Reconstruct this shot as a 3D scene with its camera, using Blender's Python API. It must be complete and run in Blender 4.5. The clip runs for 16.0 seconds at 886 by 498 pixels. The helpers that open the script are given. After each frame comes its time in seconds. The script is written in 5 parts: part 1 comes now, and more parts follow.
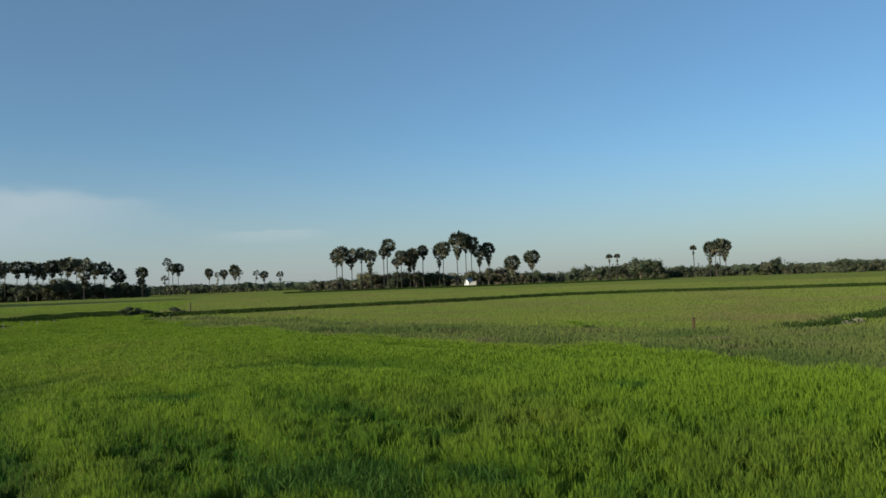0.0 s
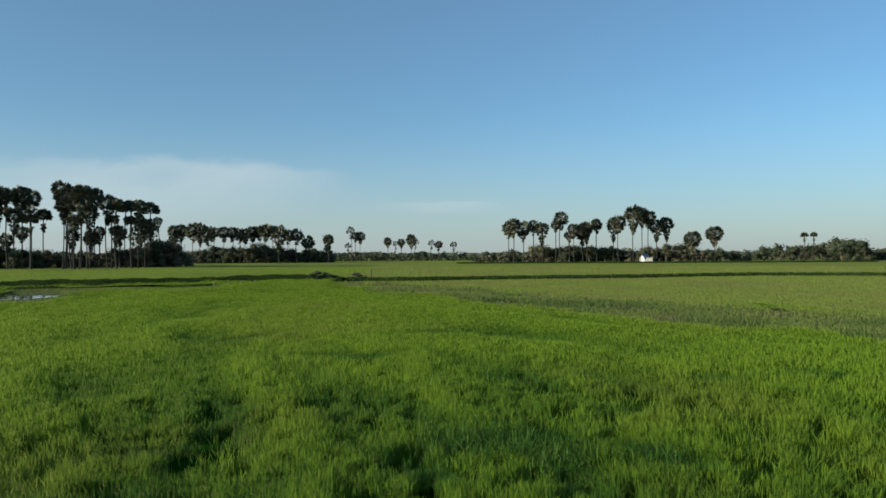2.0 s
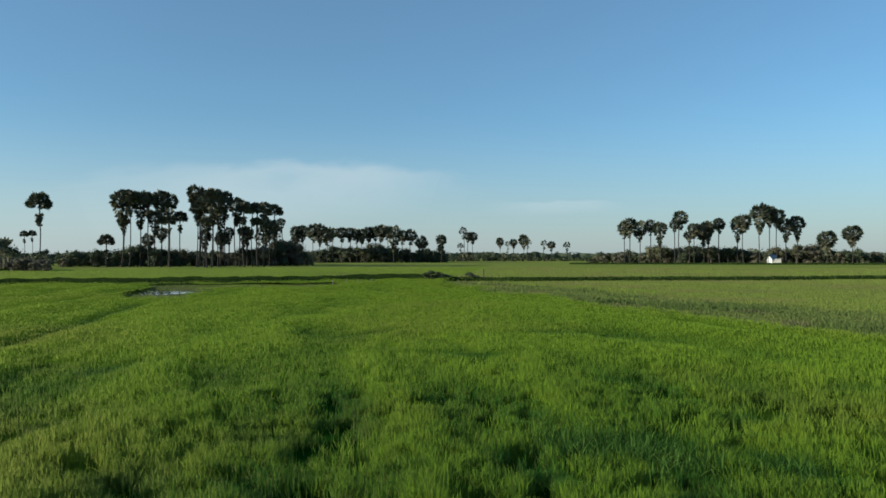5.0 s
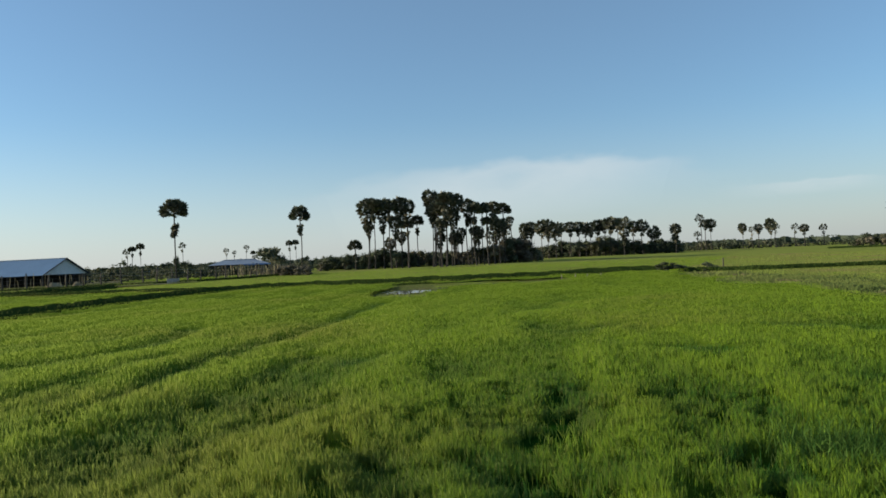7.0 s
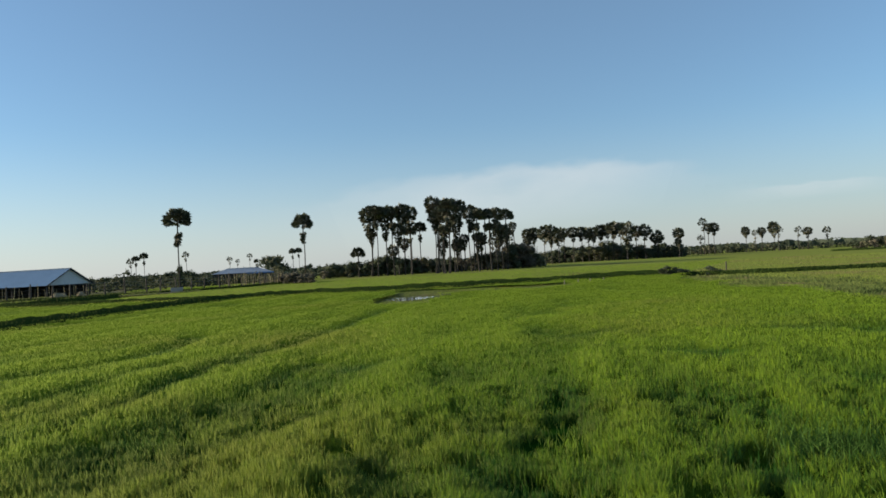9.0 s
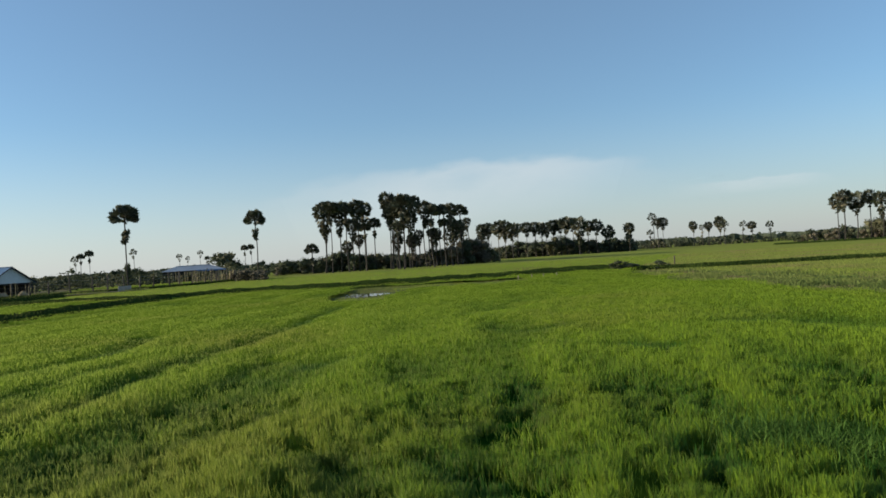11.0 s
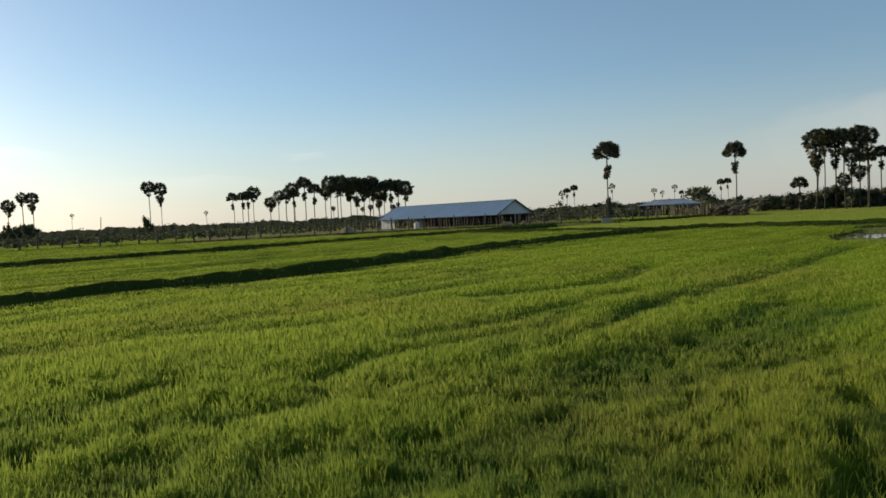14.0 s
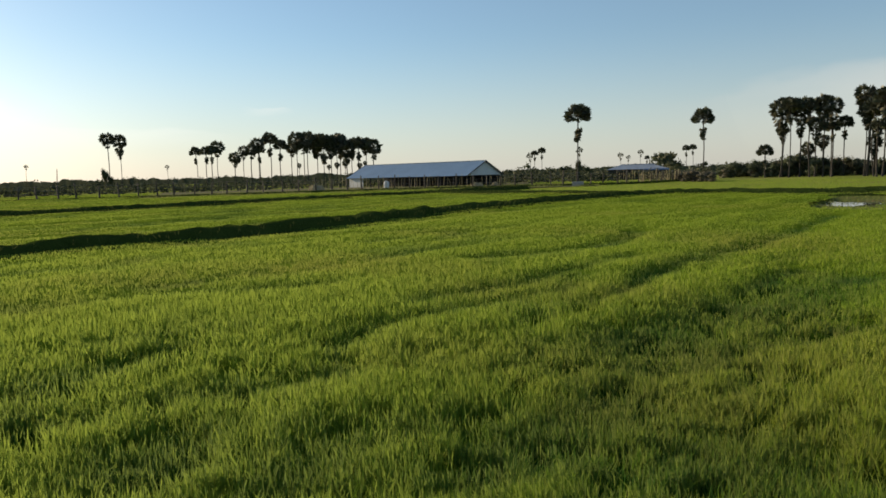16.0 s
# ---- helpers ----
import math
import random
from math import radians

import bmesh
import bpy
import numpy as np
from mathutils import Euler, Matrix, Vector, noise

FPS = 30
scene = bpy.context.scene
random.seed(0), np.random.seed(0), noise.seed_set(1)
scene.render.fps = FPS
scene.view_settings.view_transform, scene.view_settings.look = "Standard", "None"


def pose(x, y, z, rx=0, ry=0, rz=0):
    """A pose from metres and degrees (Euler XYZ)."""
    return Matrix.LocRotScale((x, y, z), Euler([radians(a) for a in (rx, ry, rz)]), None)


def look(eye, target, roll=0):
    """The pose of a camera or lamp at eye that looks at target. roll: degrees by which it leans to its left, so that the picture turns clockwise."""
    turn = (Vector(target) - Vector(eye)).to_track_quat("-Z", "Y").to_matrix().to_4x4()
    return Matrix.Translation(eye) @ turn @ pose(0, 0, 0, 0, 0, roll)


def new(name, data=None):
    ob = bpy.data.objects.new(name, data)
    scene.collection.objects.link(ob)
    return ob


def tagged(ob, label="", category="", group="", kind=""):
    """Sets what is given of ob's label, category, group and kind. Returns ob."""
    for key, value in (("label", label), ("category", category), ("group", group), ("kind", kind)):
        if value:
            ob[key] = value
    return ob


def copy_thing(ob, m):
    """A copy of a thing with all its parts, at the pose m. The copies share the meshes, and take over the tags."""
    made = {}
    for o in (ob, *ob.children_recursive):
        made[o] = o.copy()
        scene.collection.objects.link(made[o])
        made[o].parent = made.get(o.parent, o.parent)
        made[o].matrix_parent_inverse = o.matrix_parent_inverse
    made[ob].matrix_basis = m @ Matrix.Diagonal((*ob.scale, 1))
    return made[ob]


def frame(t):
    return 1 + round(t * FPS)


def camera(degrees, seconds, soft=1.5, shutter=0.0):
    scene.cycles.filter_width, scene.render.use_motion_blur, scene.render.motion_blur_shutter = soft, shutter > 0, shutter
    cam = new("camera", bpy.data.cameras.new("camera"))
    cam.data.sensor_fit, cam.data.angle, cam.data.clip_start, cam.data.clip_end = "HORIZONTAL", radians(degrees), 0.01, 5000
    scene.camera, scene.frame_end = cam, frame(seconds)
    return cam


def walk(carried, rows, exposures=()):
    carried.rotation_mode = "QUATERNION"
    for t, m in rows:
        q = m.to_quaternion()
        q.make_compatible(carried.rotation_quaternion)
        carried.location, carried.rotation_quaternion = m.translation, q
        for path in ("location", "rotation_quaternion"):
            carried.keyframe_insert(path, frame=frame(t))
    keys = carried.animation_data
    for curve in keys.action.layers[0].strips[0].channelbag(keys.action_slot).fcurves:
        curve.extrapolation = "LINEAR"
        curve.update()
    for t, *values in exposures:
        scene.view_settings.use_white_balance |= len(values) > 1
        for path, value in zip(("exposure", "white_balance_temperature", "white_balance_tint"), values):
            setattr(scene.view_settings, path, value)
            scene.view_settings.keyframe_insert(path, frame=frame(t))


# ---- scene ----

# ---- camera ----
cam = camera(63.96, 16.0, soft=1.65)
ROWS = [
    (0.0, 0.000, 0.000, 2.000, 0.00, 2.50, 2.07),
    (0.5, -0.048, 0.053, 1.973, 5.24, 0.58, 0.73),
    (1.0, -0.049, -0.073, 1.976, 8.98, 0.24, 0.90),
    (1.5, -0.063, -0.074, 1.977, 11.40, 1.19, 0.64),
    (2.0, -0.064, -0.070, 1.997, 13.84, 0.57, 0.32),
    (2.5, -0.058, -0.020, 2.003, 13.44, 1.41, 0.68),
    (3.0, -0.013, -0.023, 2.002, 9.26, 1.53, 0.90),
    (3.5, 0.019, -0.040, 2.000, 5.00, 1.83, -0.38),
    (4.0, 0.012, -0.024, 1.999, 5.92, 2.05, 0.35),
    (4.5, -0.043, -0.025, 1.985, 9.71, 1.29, -0.12),
    (5.0, -0.089, -0.084, 1.984, 22.88, 0.62, 0.10),
    (5.2, -0.060, -0.145, 1.987, 31.22, 0.78, -0.02),
    (5.7, 0.000, -0.170, 1.988, 42.00, 0.70, 0.80),
    (6.4, 0.080, -0.190, 1.988, 42.50, 0.55, 1.90),
    (7.5, 0.156, -0.198, 1.988, 39.42, 0.46, 2.75),
    (8.0, 0.186, -0.184, 1.978, 37.91, 0.11, 2.45),
    (8.5, 0.200, -0.204, 1.984, 39.68, 1.69, 2.57),
    (8.7, 0.195, -0.206, 1.974, 41.24, 1.42, 3.12),
    (9.7, 0.240, -0.290, 2.000, 41.50, 0.85, 3.20),
    (10.8, 0.284, -0.376, 2.024, 38.67, 0.34, 3.36),
    (11.0, 0.281, -0.360, 2.020, 37.82, 0.61, 3.52),
    (11.5, 0.306, -0.354, 2.020, 35.45, 0.05, 4.99),
    (12.0, 0.288, -0.339, 2.025, 34.24, 0.30, 4.36),
    (12.5, 0.242, -0.382, 2.015, 38.21, -1.60, 4.13),
    (13.0, 0.127, -0.407, 2.004, 40.09, -1.27, 1.91),
    (13.5, -0.024, -0.669, 2.036, 52.56, -0.42, 2.38),
    (14.0, -0.144, -0.866, 2.033, 74.85, -2.61, 2.71),
    (14.5, -0.274, -0.981, 2.019, 86.92, -4.13, 0.46),
    (15.0, -0.445, -1.057, 2.001, 89.24, -3.80, 1.48),
    (15.5, -0.687, -1.232, 1.973, 91.22, -6.04, 0.58),
    (16.0, -0.963, -1.385, 1.993, 72.12, -5.90, 1.43),
]
EXPOSURES = [(0.0, 0.05, 6150, 4), (1.5, 0.22, 6100, 2), (2.5, 0.23, 6020, 0), (3.0, 0.21, 5990, -1), (4.0, 0.14, 5950, -1), (4.5, 0.17, 5920, -1), (5.2, 0.30, 5950, -1), (7.5, 0.40, 6500, 8), (12.5, 0.42, 6500, 8), (13.0, 0.58, 6650, 8), (13.5, 0.23, 6800, 9), (14.0, 0.22, 7200, 10), (14.5, -0.11, 7250, 12), (15.0, -0.27, 7300, 12), (15.5, -0.57, 7300, 11), (16.0, 0.38, 7400, 10)]
walk(cam, [(t, pose(x, y, z, 90 + pitch, 0, yaw) @ pose(0, 0, 0, 0, 0, -lean)) for t, x, y, z, yaw, pitch, lean in ROWS], EXPOSURES)

# ---- sky and sun ----
SUN_AZ, SUN_EL = 130.0, 15.0
world = bpy.data.worlds.new("sky")
scene.world = world
world.use_nodes = True
wn = world.node_tree
sky = wn.nodes.new("ShaderNodeTexSky")
sky.sky_type, sky.sun_disc = "NISHITA", False
sky.sun_elevation, sky.sun_rotation = radians(SUN_EL), radians(-SUN_AZ)
sky.air_density, sky.dust_density, sky.ozone_density, sky.altitude = 1.0, 0.45, 4.0, 0.0
wn.nodes["Background"].inputs["Strength"].default_value = 0.10
deep = wn.nodes.new("ShaderNodeHueSaturation")
deep.inputs["Saturation"].default_value, deep.inputs["Value"].default_value = 1.09, 1.05
haze = wn.nodes.new("ShaderNodeMix")
haze.data_type, haze.blend_type = "RGBA", "ADD"
haze.inputs["Factor"].default_value, haze.inputs["B"].default_value = 1.0, (0.70, 0.80, 0.74, 1)
wn.links.new(sky.outputs[0], deep.inputs["Color"])
wn.links.new(deep.outputs[0], haze.inputs["A"])
wn.links.new(haze.outputs["Result"], wn.nodes["Background"].inputs["Color"])
sun = new("sun", bpy.data.lights.new("sun", "SUN"))
sun.data.energy, sun.data.angle, sun.data.color = 5.2, radians(0.6), (1.0, 0.87, 0.68)
s_az, s_el = radians(SUN_AZ), radians(SUN_EL)
SUN_WAY = Vector((-math.sin(s_az) * math.cos(s_el), math.cos(s_az) * math.cos(s_el), math.sin(s_el)))
sun.matrix_basis = look(SUN_WAY * 50, (0, 0, 0))

# ---- helpers for materials and meshes ----
rng = np.random.default_rng(7)


def shader(name, base, second=None, scale=3.0, detail=4.0, rough=0.8, bump=0.0, bump_scale=40.0, metal=0.0, jitter=0.0, stretch=(1, 1, 1), space="Object", gloss=0.3):
    """A surface with two noise scales between two colours, a fine bump and a little change from piece to piece."""
    m = bpy.data.materials.new(name)
    m.use_nodes = True
    n, l = m.node_tree.nodes, m.node_tree.links
    bsdf = n["Principled BSDF"]
    bsdf.inputs["Roughness"].default_value, bsdf.inputs["Metallic"].default_value = rough, metal
    bsdf.inputs["Specular IOR Level"].default_value = gloss
    coord, mapping = n.new("ShaderNodeTexCoord"), n.new("ShaderNodeMapping")
    mapping.inputs["Scale"].default_value = stretch
    l.new(coord.outputs[space], mapping.inputs["Vector"])
    big, small, mix = n.new("ShaderNodeTexNoise"), n.new("ShaderNodeTexNoise"), n.new("ShaderNodeMix")
    big.inputs["Scale"].default_value, big.inputs["Detail"].default_value = scale, detail
    small.inputs["Scale"].default_value, small.inputs["Detail"].default_value = scale * 9, 3.0
    mix.data_type = "RGBA"
    ramp = n.new("ShaderNodeMapRange")
    ramp.inputs["From Min"].default_value, ramp.inputs["From Max"].default_value = 0.32, 0.68
    add = n.new("ShaderNodeMath")
    add.operation = "MULTIPLY_ADD"
    add.inputs[1].default_value = 0.35
    l.new(small.outputs["Fac"], add.inputs[0])
    half = n.new("ShaderNodeMath")
    half.operation = "MULTIPLY"
    half.inputs[1].default_value = 0.65
    l.new(big.outputs["Fac"], half.inputs[0])
    l.new(half.outputs[0], add.inputs[2])
    l.new(add.outputs[0], ramp.inputs["Value"])
    l.new(mapping.outputs[0], big.inputs["Vector"])
    l.new(mapping.outputs[0], small.inputs["Vector"])
    l.new(ramp.outputs[0], mix.inputs["Factor"])
    mix.inputs["A"].default_value = (*base, 1)
    mix.inputs["B"].default_value = (*(second or [c * 0.7 for c in base]), 1)
    colour = mix.outputs["Result"]
    if jitter:
        info, hsv, rangev = n.new("ShaderNodeObjectInfo"), n.new("ShaderNodeHueSaturation"), n.new("ShaderNodeMapRange")
        rangev.inputs["To Min"].default_value, rangev.inputs["To Max"].default_value = 1 - jitter, 1 + jitter
        l.new(info.outputs["Random"], rangev.inputs["Value"])
        l.new(rangev.outputs[0], hsv.inputs["Value"])
        l.new(colour, hsv.inputs["Color"])
        colour = hsv.outputs["Color"]
    l.new(colour, bsdf.inputs["Base Color"])
    if bump:
        fine, rel = n.new("ShaderNodeTexNoise"), n.new("ShaderNodeBump")
        fine.inputs["Scale"].default_value, fine.inputs["Detail"].default_value = bump_scale, 5.0
        l.new(mapping.outputs[0], fine.inputs["Vector"])
        rel.inputs["Strength"].default_value, rel.inputs["Distance"].default_value = bump, 0.05
        l.new(fine.outputs["Fac"], rel.inputs["Height"])
        l.new(rel.outputs[0], bsdf.inputs["Normal"])
    return m


def leafy(name, light, dark, through_light=0.35, from_tone=False, scale=0.5, jitter=0.15, gloss=0.25, soft=0.0, warm=0.35, dry=None, dry_scale=0.1, dry_from=0.5, dry_to=0.7):
    """Leaves: light passes partly through; the colour runs between two greens, by the mesh's stored tone or by noise,
    with dry patches where given.
    """
    m = bpy.data.materials.new(name)
    m.use_nodes = True
    n, l = m.node_tree.nodes, m.node_tree.links
    n.remove(n["Principled BSDF"])
    mix = n.new("ShaderNodeMix")
    mix.data_type = "RGBA"
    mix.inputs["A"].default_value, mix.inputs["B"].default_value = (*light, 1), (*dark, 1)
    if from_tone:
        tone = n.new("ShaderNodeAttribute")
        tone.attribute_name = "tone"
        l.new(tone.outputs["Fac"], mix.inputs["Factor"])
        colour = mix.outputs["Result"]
    else:
        coord, spots, isle = n.new("ShaderNodeTexCoord"), n.new("ShaderNodeTexNoise"), n.new("ShaderNodeNewGeometry")
        spots.inputs["Scale"].default_value = scale
        l.new(coord.outputs["Object"], spots.inputs["Vector"])
        add = n.new("ShaderNodeMath")
        add.operation = "MULTIPLY_ADD"
        add.inputs[1].default_value = 0.6
        l.new(isle.outputs["Random Per Island"], add.inputs[0])
        shift = n.new("ShaderNodeMath")
        shift.operation = "MULTIPLY_ADD"
        shift.inputs[1].default_value, shift.inputs[2].default_value = 0.9, -0.25
        l.new(spots.outputs["Fac"], shift.inputs[0])
        l.new(shift.outputs[0], add.inputs[2])
        add.use_clamp = True
        l.new(add.outputs[0], mix.inputs["Factor"])
        info, hsv, rangev = n.new("ShaderNodeObjectInfo"), n.new("ShaderNodeHueSaturation"), n.new("ShaderNodeMapRange")
        rangev.inputs["To Min"].default_value, rangev.inputs["To Max"].default_value = 1 - jitter, 1 + jitter
        l.new(info.outputs["Random"], rangev.inputs["Value"])
        l.new(rangev.outputs[0], hsv.inputs["Value"])
        l.new(mix.outputs["Result"], hsv.inputs["Color"])
        colour = hsv.outputs["Color"]
    if dry:
        where, blot, lay, over = n.new("ShaderNodeTexCoord"), n.new("ShaderNodeTexNoise"), n.new("ShaderNodeMapRange"), n.new("ShaderNodeMix")
        blot.inputs["Scale"].default_value, blot.inputs["Detail"].default_value = dry_scale, 5.0
        lay.inputs["From Min"].default_value, lay.inputs["From Max"].default_value = dry_from, dry_to
        over.data_type = "RGBA"
        over.inputs["B"].default_value = (*dry, 1)
        l.new(where.outputs["Object"], blot.inputs["Vector"])
        l.new(blot.outputs["Fac"], lay.inputs["Value"])
        l.new(lay.outputs[0], over.inputs["Factor"])
        l.new(colour, over.inputs["A"])
        colour = over.outputs["Result"]
    diff, trans, gl = n.new("ShaderNodeBsdfDiffuse"), n.new("ShaderNodeBsdfTranslucent"), n.new("ShaderNodeBsdfGlossy")
    gl.inputs["Roughness"].default_value = 0.6
    gl.inputs["Color"].default_value = (1, 1, 1, 1)
    l.new(colour, diff.inputs["Color"])
    glow = n.new("ShaderNodeMix")
    glow.data_type = "RGBA"
    glow.inputs["Factor"].default_value, glow.inputs["B"].default_value = warm, (1.08 * light[1], 0.92 * light[1], 0.46 * light[1], 1)
    l.new(colour, glow.inputs["A"])
    l.new(glow.outputs["Result"], trans.inputs["Color"])
    if soft:
        face, up, blend = n.new("ShaderNodeNewGeometry"), n.new("ShaderNodeCombineXYZ"), n.new("ShaderNodeMix")
        up.inputs["Z"].default_value = 1.0
        blend.data_type = "VECTOR"
        blend.inputs["Factor"].default_value = soft
        l.new(face.outputs["Normal"], blend.inputs["A"])
        l.new(up.outputs[0], blend.inputs["B"])
        l.new(blend.outputs["Result"], diff.inputs["Normal"])
    both, top, fres = n.new("ShaderNodeMixShader"), n.new("ShaderNodeMixShader"), n.new("ShaderNodeFresnel")
    both.inputs[0].default_value = through_light
    l.new(diff.outputs[0], both.inputs[1])
    l.new(trans.outputs[0], both.inputs[2])
    amount = n.new("ShaderNodeMath")
    amount.operation = "MULTIPLY"
    amount.inputs[1].default_value = gloss
    fres.inputs["IOR"].default_value = 1.35
    l.new(fres.outputs[0], amount.inputs[0])
    l.new(amount.outputs[0], top.inputs[0])
    l.new(both.outputs[0], top.inputs[1])
    l.new(gl.outputs[0], top.inputs[2])
    l.new((top if gloss else both).outputs[0], n["Material Output"].inputs["Surface"])
    return m


def mesh_from(name, verts, tris, mats, tone=None, index=None):
    """A mesh of triangles from numpy arrays."""
    me = bpy.data.meshes.new(name)
    me.vertices.add(len(verts))
    me.vertices.foreach_set("co", np.asarray(verts, np.float32).ravel())
    me.loops.add(len(tris) * 3)
    me.loops.foreach_set("vertex_index", np.asarray(tris, np.int32).ravel())
    me.polygons.add(len(tris))
    me.polygons.foreach_set("loop_start", np.arange(0, len(tris) * 3, 3, dtype=np.int32))
    for m in mats:
        me.materials.append(m)
    if index is not None:
        me.polygons.foreach_set("material_index", np.asarray(index, np.int32))
    if tone is not None:
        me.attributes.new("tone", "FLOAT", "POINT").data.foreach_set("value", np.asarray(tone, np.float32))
    me.update(calc_edges=True)
    me.validate()
    return me


def part(name, data, material, parent, label=""):
    """One mesh object under a thing. data: a bmesh or a mesh."""
    if isinstance(data, bmesh.types.BMesh):
        me = bpy.data.meshes.new(name)
        data.to_mesh(me)
        data.free()
        me.materials.append(material)
    else:
        me = data
    ob = new(name, me)
    ob.parent = parent
    return tagged(ob, label)


def thing(name, m, label, category, group="", kind=""):
    ob = new(name)
    ob.empty_display_size = 0.3
    ob.matrix_basis = m
    return tagged(ob, label, category, group, kind)


def box(bm, x0, x1, y0, y1, z0, z1, bevel=0.0):
    made = bmesh.ops.create_cube(bm, size=1.0, matrix=Matrix.LocRotScale(((x0 + x1) / 2, (y0 + y1) / 2, (z0 + z1) / 2), None, (x1 - x0, y1 - y0, z1 - z0)))
    if bevel:
        edges = {e for v in made["verts"] for e in v.link_edges}
        bmesh.ops.bevel(bm, geom=list(edges), offset=bevel, segments=1, affect="EDGES")
    return bm


def tube(path, radii, sides=8):
    """A round tapered tube along a path, as vertices and triangles."""
    path = [Vector(p) for p in path]
    verts, tris = [], []
    for i, p in enumerate(path):
        way = (path[min(i + 1, len(path) - 1)] - path[max(i - 1, 0)]).normalized()
        a = way.orthogonal().normalized()
        b = way.cross(a)
        for k in range(sides):
            w = 2 * math.pi * k / sides
            verts.append(p + radii[i] * (math.cos(w) * a + math.sin(w) * b))
    for i in range(len(path) - 1):
        for k in range(sides):
            q, r = i * sides + k, i * sides + (k + 1) % sides
            tris += [(q, r, r + sides), (q, r + sides, q + sides)]
    last = (len(path) - 1) * sides
    tris += [(last, last + k, last + k + 1) for k in range(1, sides - 1)]
    return np.array([tuple(v) for v in verts]), np.array(tris)


def value_noise(x, y, seed):
    """Smooth noise from 0 to 1 on numpy arrays, period about one unit."""
    xi, yi = np.floor(x).astype(np.int64), np.floor(y).astype(np.int64)
    fx, fy = x - xi, y - yi
    fx, fy = fx * fx * (3 - 2 * fx), fy * fy * (3 - 2 * fy)

    def h(i, j):
        k = (i * 374761393 + j * 668265263 + seed * 144269) & 0xFFFFFFFF
        k = ((k ^ (k >> 13)) * 1274126177) & 0xFFFFFFFF
        return ((k ^ (k >> 16)) & 0xFFFF) / 65535.0

    return (h(xi, yi) * (1 - fx) + h(xi + 1, yi) * fx) * (1 - fy) + (h(xi, yi + 1) * (1 - fx) + h(xi + 1, yi + 1) * fx) * fy


def inside(x, y, poly):
    """Which points lie in a polygon."""
    res = np.zeros(len(x), bool)
    for (x0, y0), (x1, y1) in zip(poly, poly[1:] + poly[:1]):
        if y0 != y1:
            res ^= ((y0 > y) != (y1 > y)) & (x < (x1 - x0) * (y - y0) / (y1 - y0) + x0)
    return res


def to_line(x, y, line):
    """Distance of points from a polyline."""
    best = np.full(len(x), 1e9)
    for (x0, y0), (x1, y1) in zip(line, line[1:]):
        dx, dy = x1 - x0, y1 - y0
        s = np.clip(((x - x0) * dx + (y - y0) * dy) / max(dx * dx + dy * dy, 1e-9), 0, 1)
        best = np.minimum(best, np.hypot(x - x0 - s * dx, y - y0 - s * dy))
    return best


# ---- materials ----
# the rice tone also carries painted trough and furrow shade
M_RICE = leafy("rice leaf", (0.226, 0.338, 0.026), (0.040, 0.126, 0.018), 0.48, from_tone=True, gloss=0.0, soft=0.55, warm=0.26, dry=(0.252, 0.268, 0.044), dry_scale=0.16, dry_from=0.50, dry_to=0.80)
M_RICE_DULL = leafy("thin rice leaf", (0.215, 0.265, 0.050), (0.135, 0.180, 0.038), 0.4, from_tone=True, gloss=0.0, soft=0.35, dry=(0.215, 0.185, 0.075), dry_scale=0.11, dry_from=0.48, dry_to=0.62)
# lower leaves seen between the blades, shade of the gaps painted dark
M_UNDER = leafy("rice leaf below with gap shade", (0.135, 0.200, 0.018), (0.012, 0.050, 0.005), 0.2, from_tone=True, gloss=0.0)
M_WEED = leafy("weed leaf", (0.180, 0.212, 0.060), (0.102, 0.146, 0.040), 0.35, from_tone=True, gloss=0.0, soft=0.5, dry=(0.175, 0.148, 0.078), dry_scale=0.35, dry_from=0.56, dry_to=0.70)
M_TUFT = leafy("tuft leaf", (0.115, 0.200, 0.040), (0.022, 0.066, 0.012), 0.35, from_tone=True, gloss=0.0, soft=0.4, warm=0.1)
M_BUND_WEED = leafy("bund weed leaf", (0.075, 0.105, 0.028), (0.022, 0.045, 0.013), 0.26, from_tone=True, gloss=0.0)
M_PALM = leafy("palm leaf", (0.082, 0.092, 0.058), (0.021, 0.027, 0.017), 0.18, scale=2.0, gloss=0.12, warm=0.1)
M_PALM_DRY = leafy("dry palm leaf", (0.185, 0.170, 0.116), (0.062, 0.059, 0.042), 0.15, scale=2.0, gloss=0.0, warm=0.1)
M_TREE_A = leafy("tree leaf", (0.102, 0.118, 0.068), (0.048, 0.062, 0.038), 0.35, scale=1.5, gloss=0.02, warm=0.08, jitter=0.3)
M_TREE_B = leafy("olive tree leaf", (0.136, 0.132, 0.080), (0.070, 0.078, 0.046), 0.25, scale=1.5, gloss=0.02, warm=0.08, jitter=0.3)
M_TREE_C = leafy("dry shrub leaf", (0.165, 0.145, 0.100), (0.085, 0.078, 0.056), 0.2, scale=1.5, gloss=0.02, warm=0.08, jitter=0.3)
M_FAR = leafy("far wood leaf", (0.075, 0.090, 0.060), (0.045, 0.060, 0.040), 0.2, scale=0.05, gloss=0.02)
M_TRUNK = shader("palm trunk", (0.048, 0.043, 0.036), (0.022, 0.019, 0.016), 1.2, rough=0.9, bump=0.6, bump_scale=8, stretch=(1, 1, 4))
M_BARK = shader("bark", (0.15, 0.12, 0.09), (0.06, 0.05, 0.04), 2.0, rough=0.9, bump=0.5, bump_scale=10)
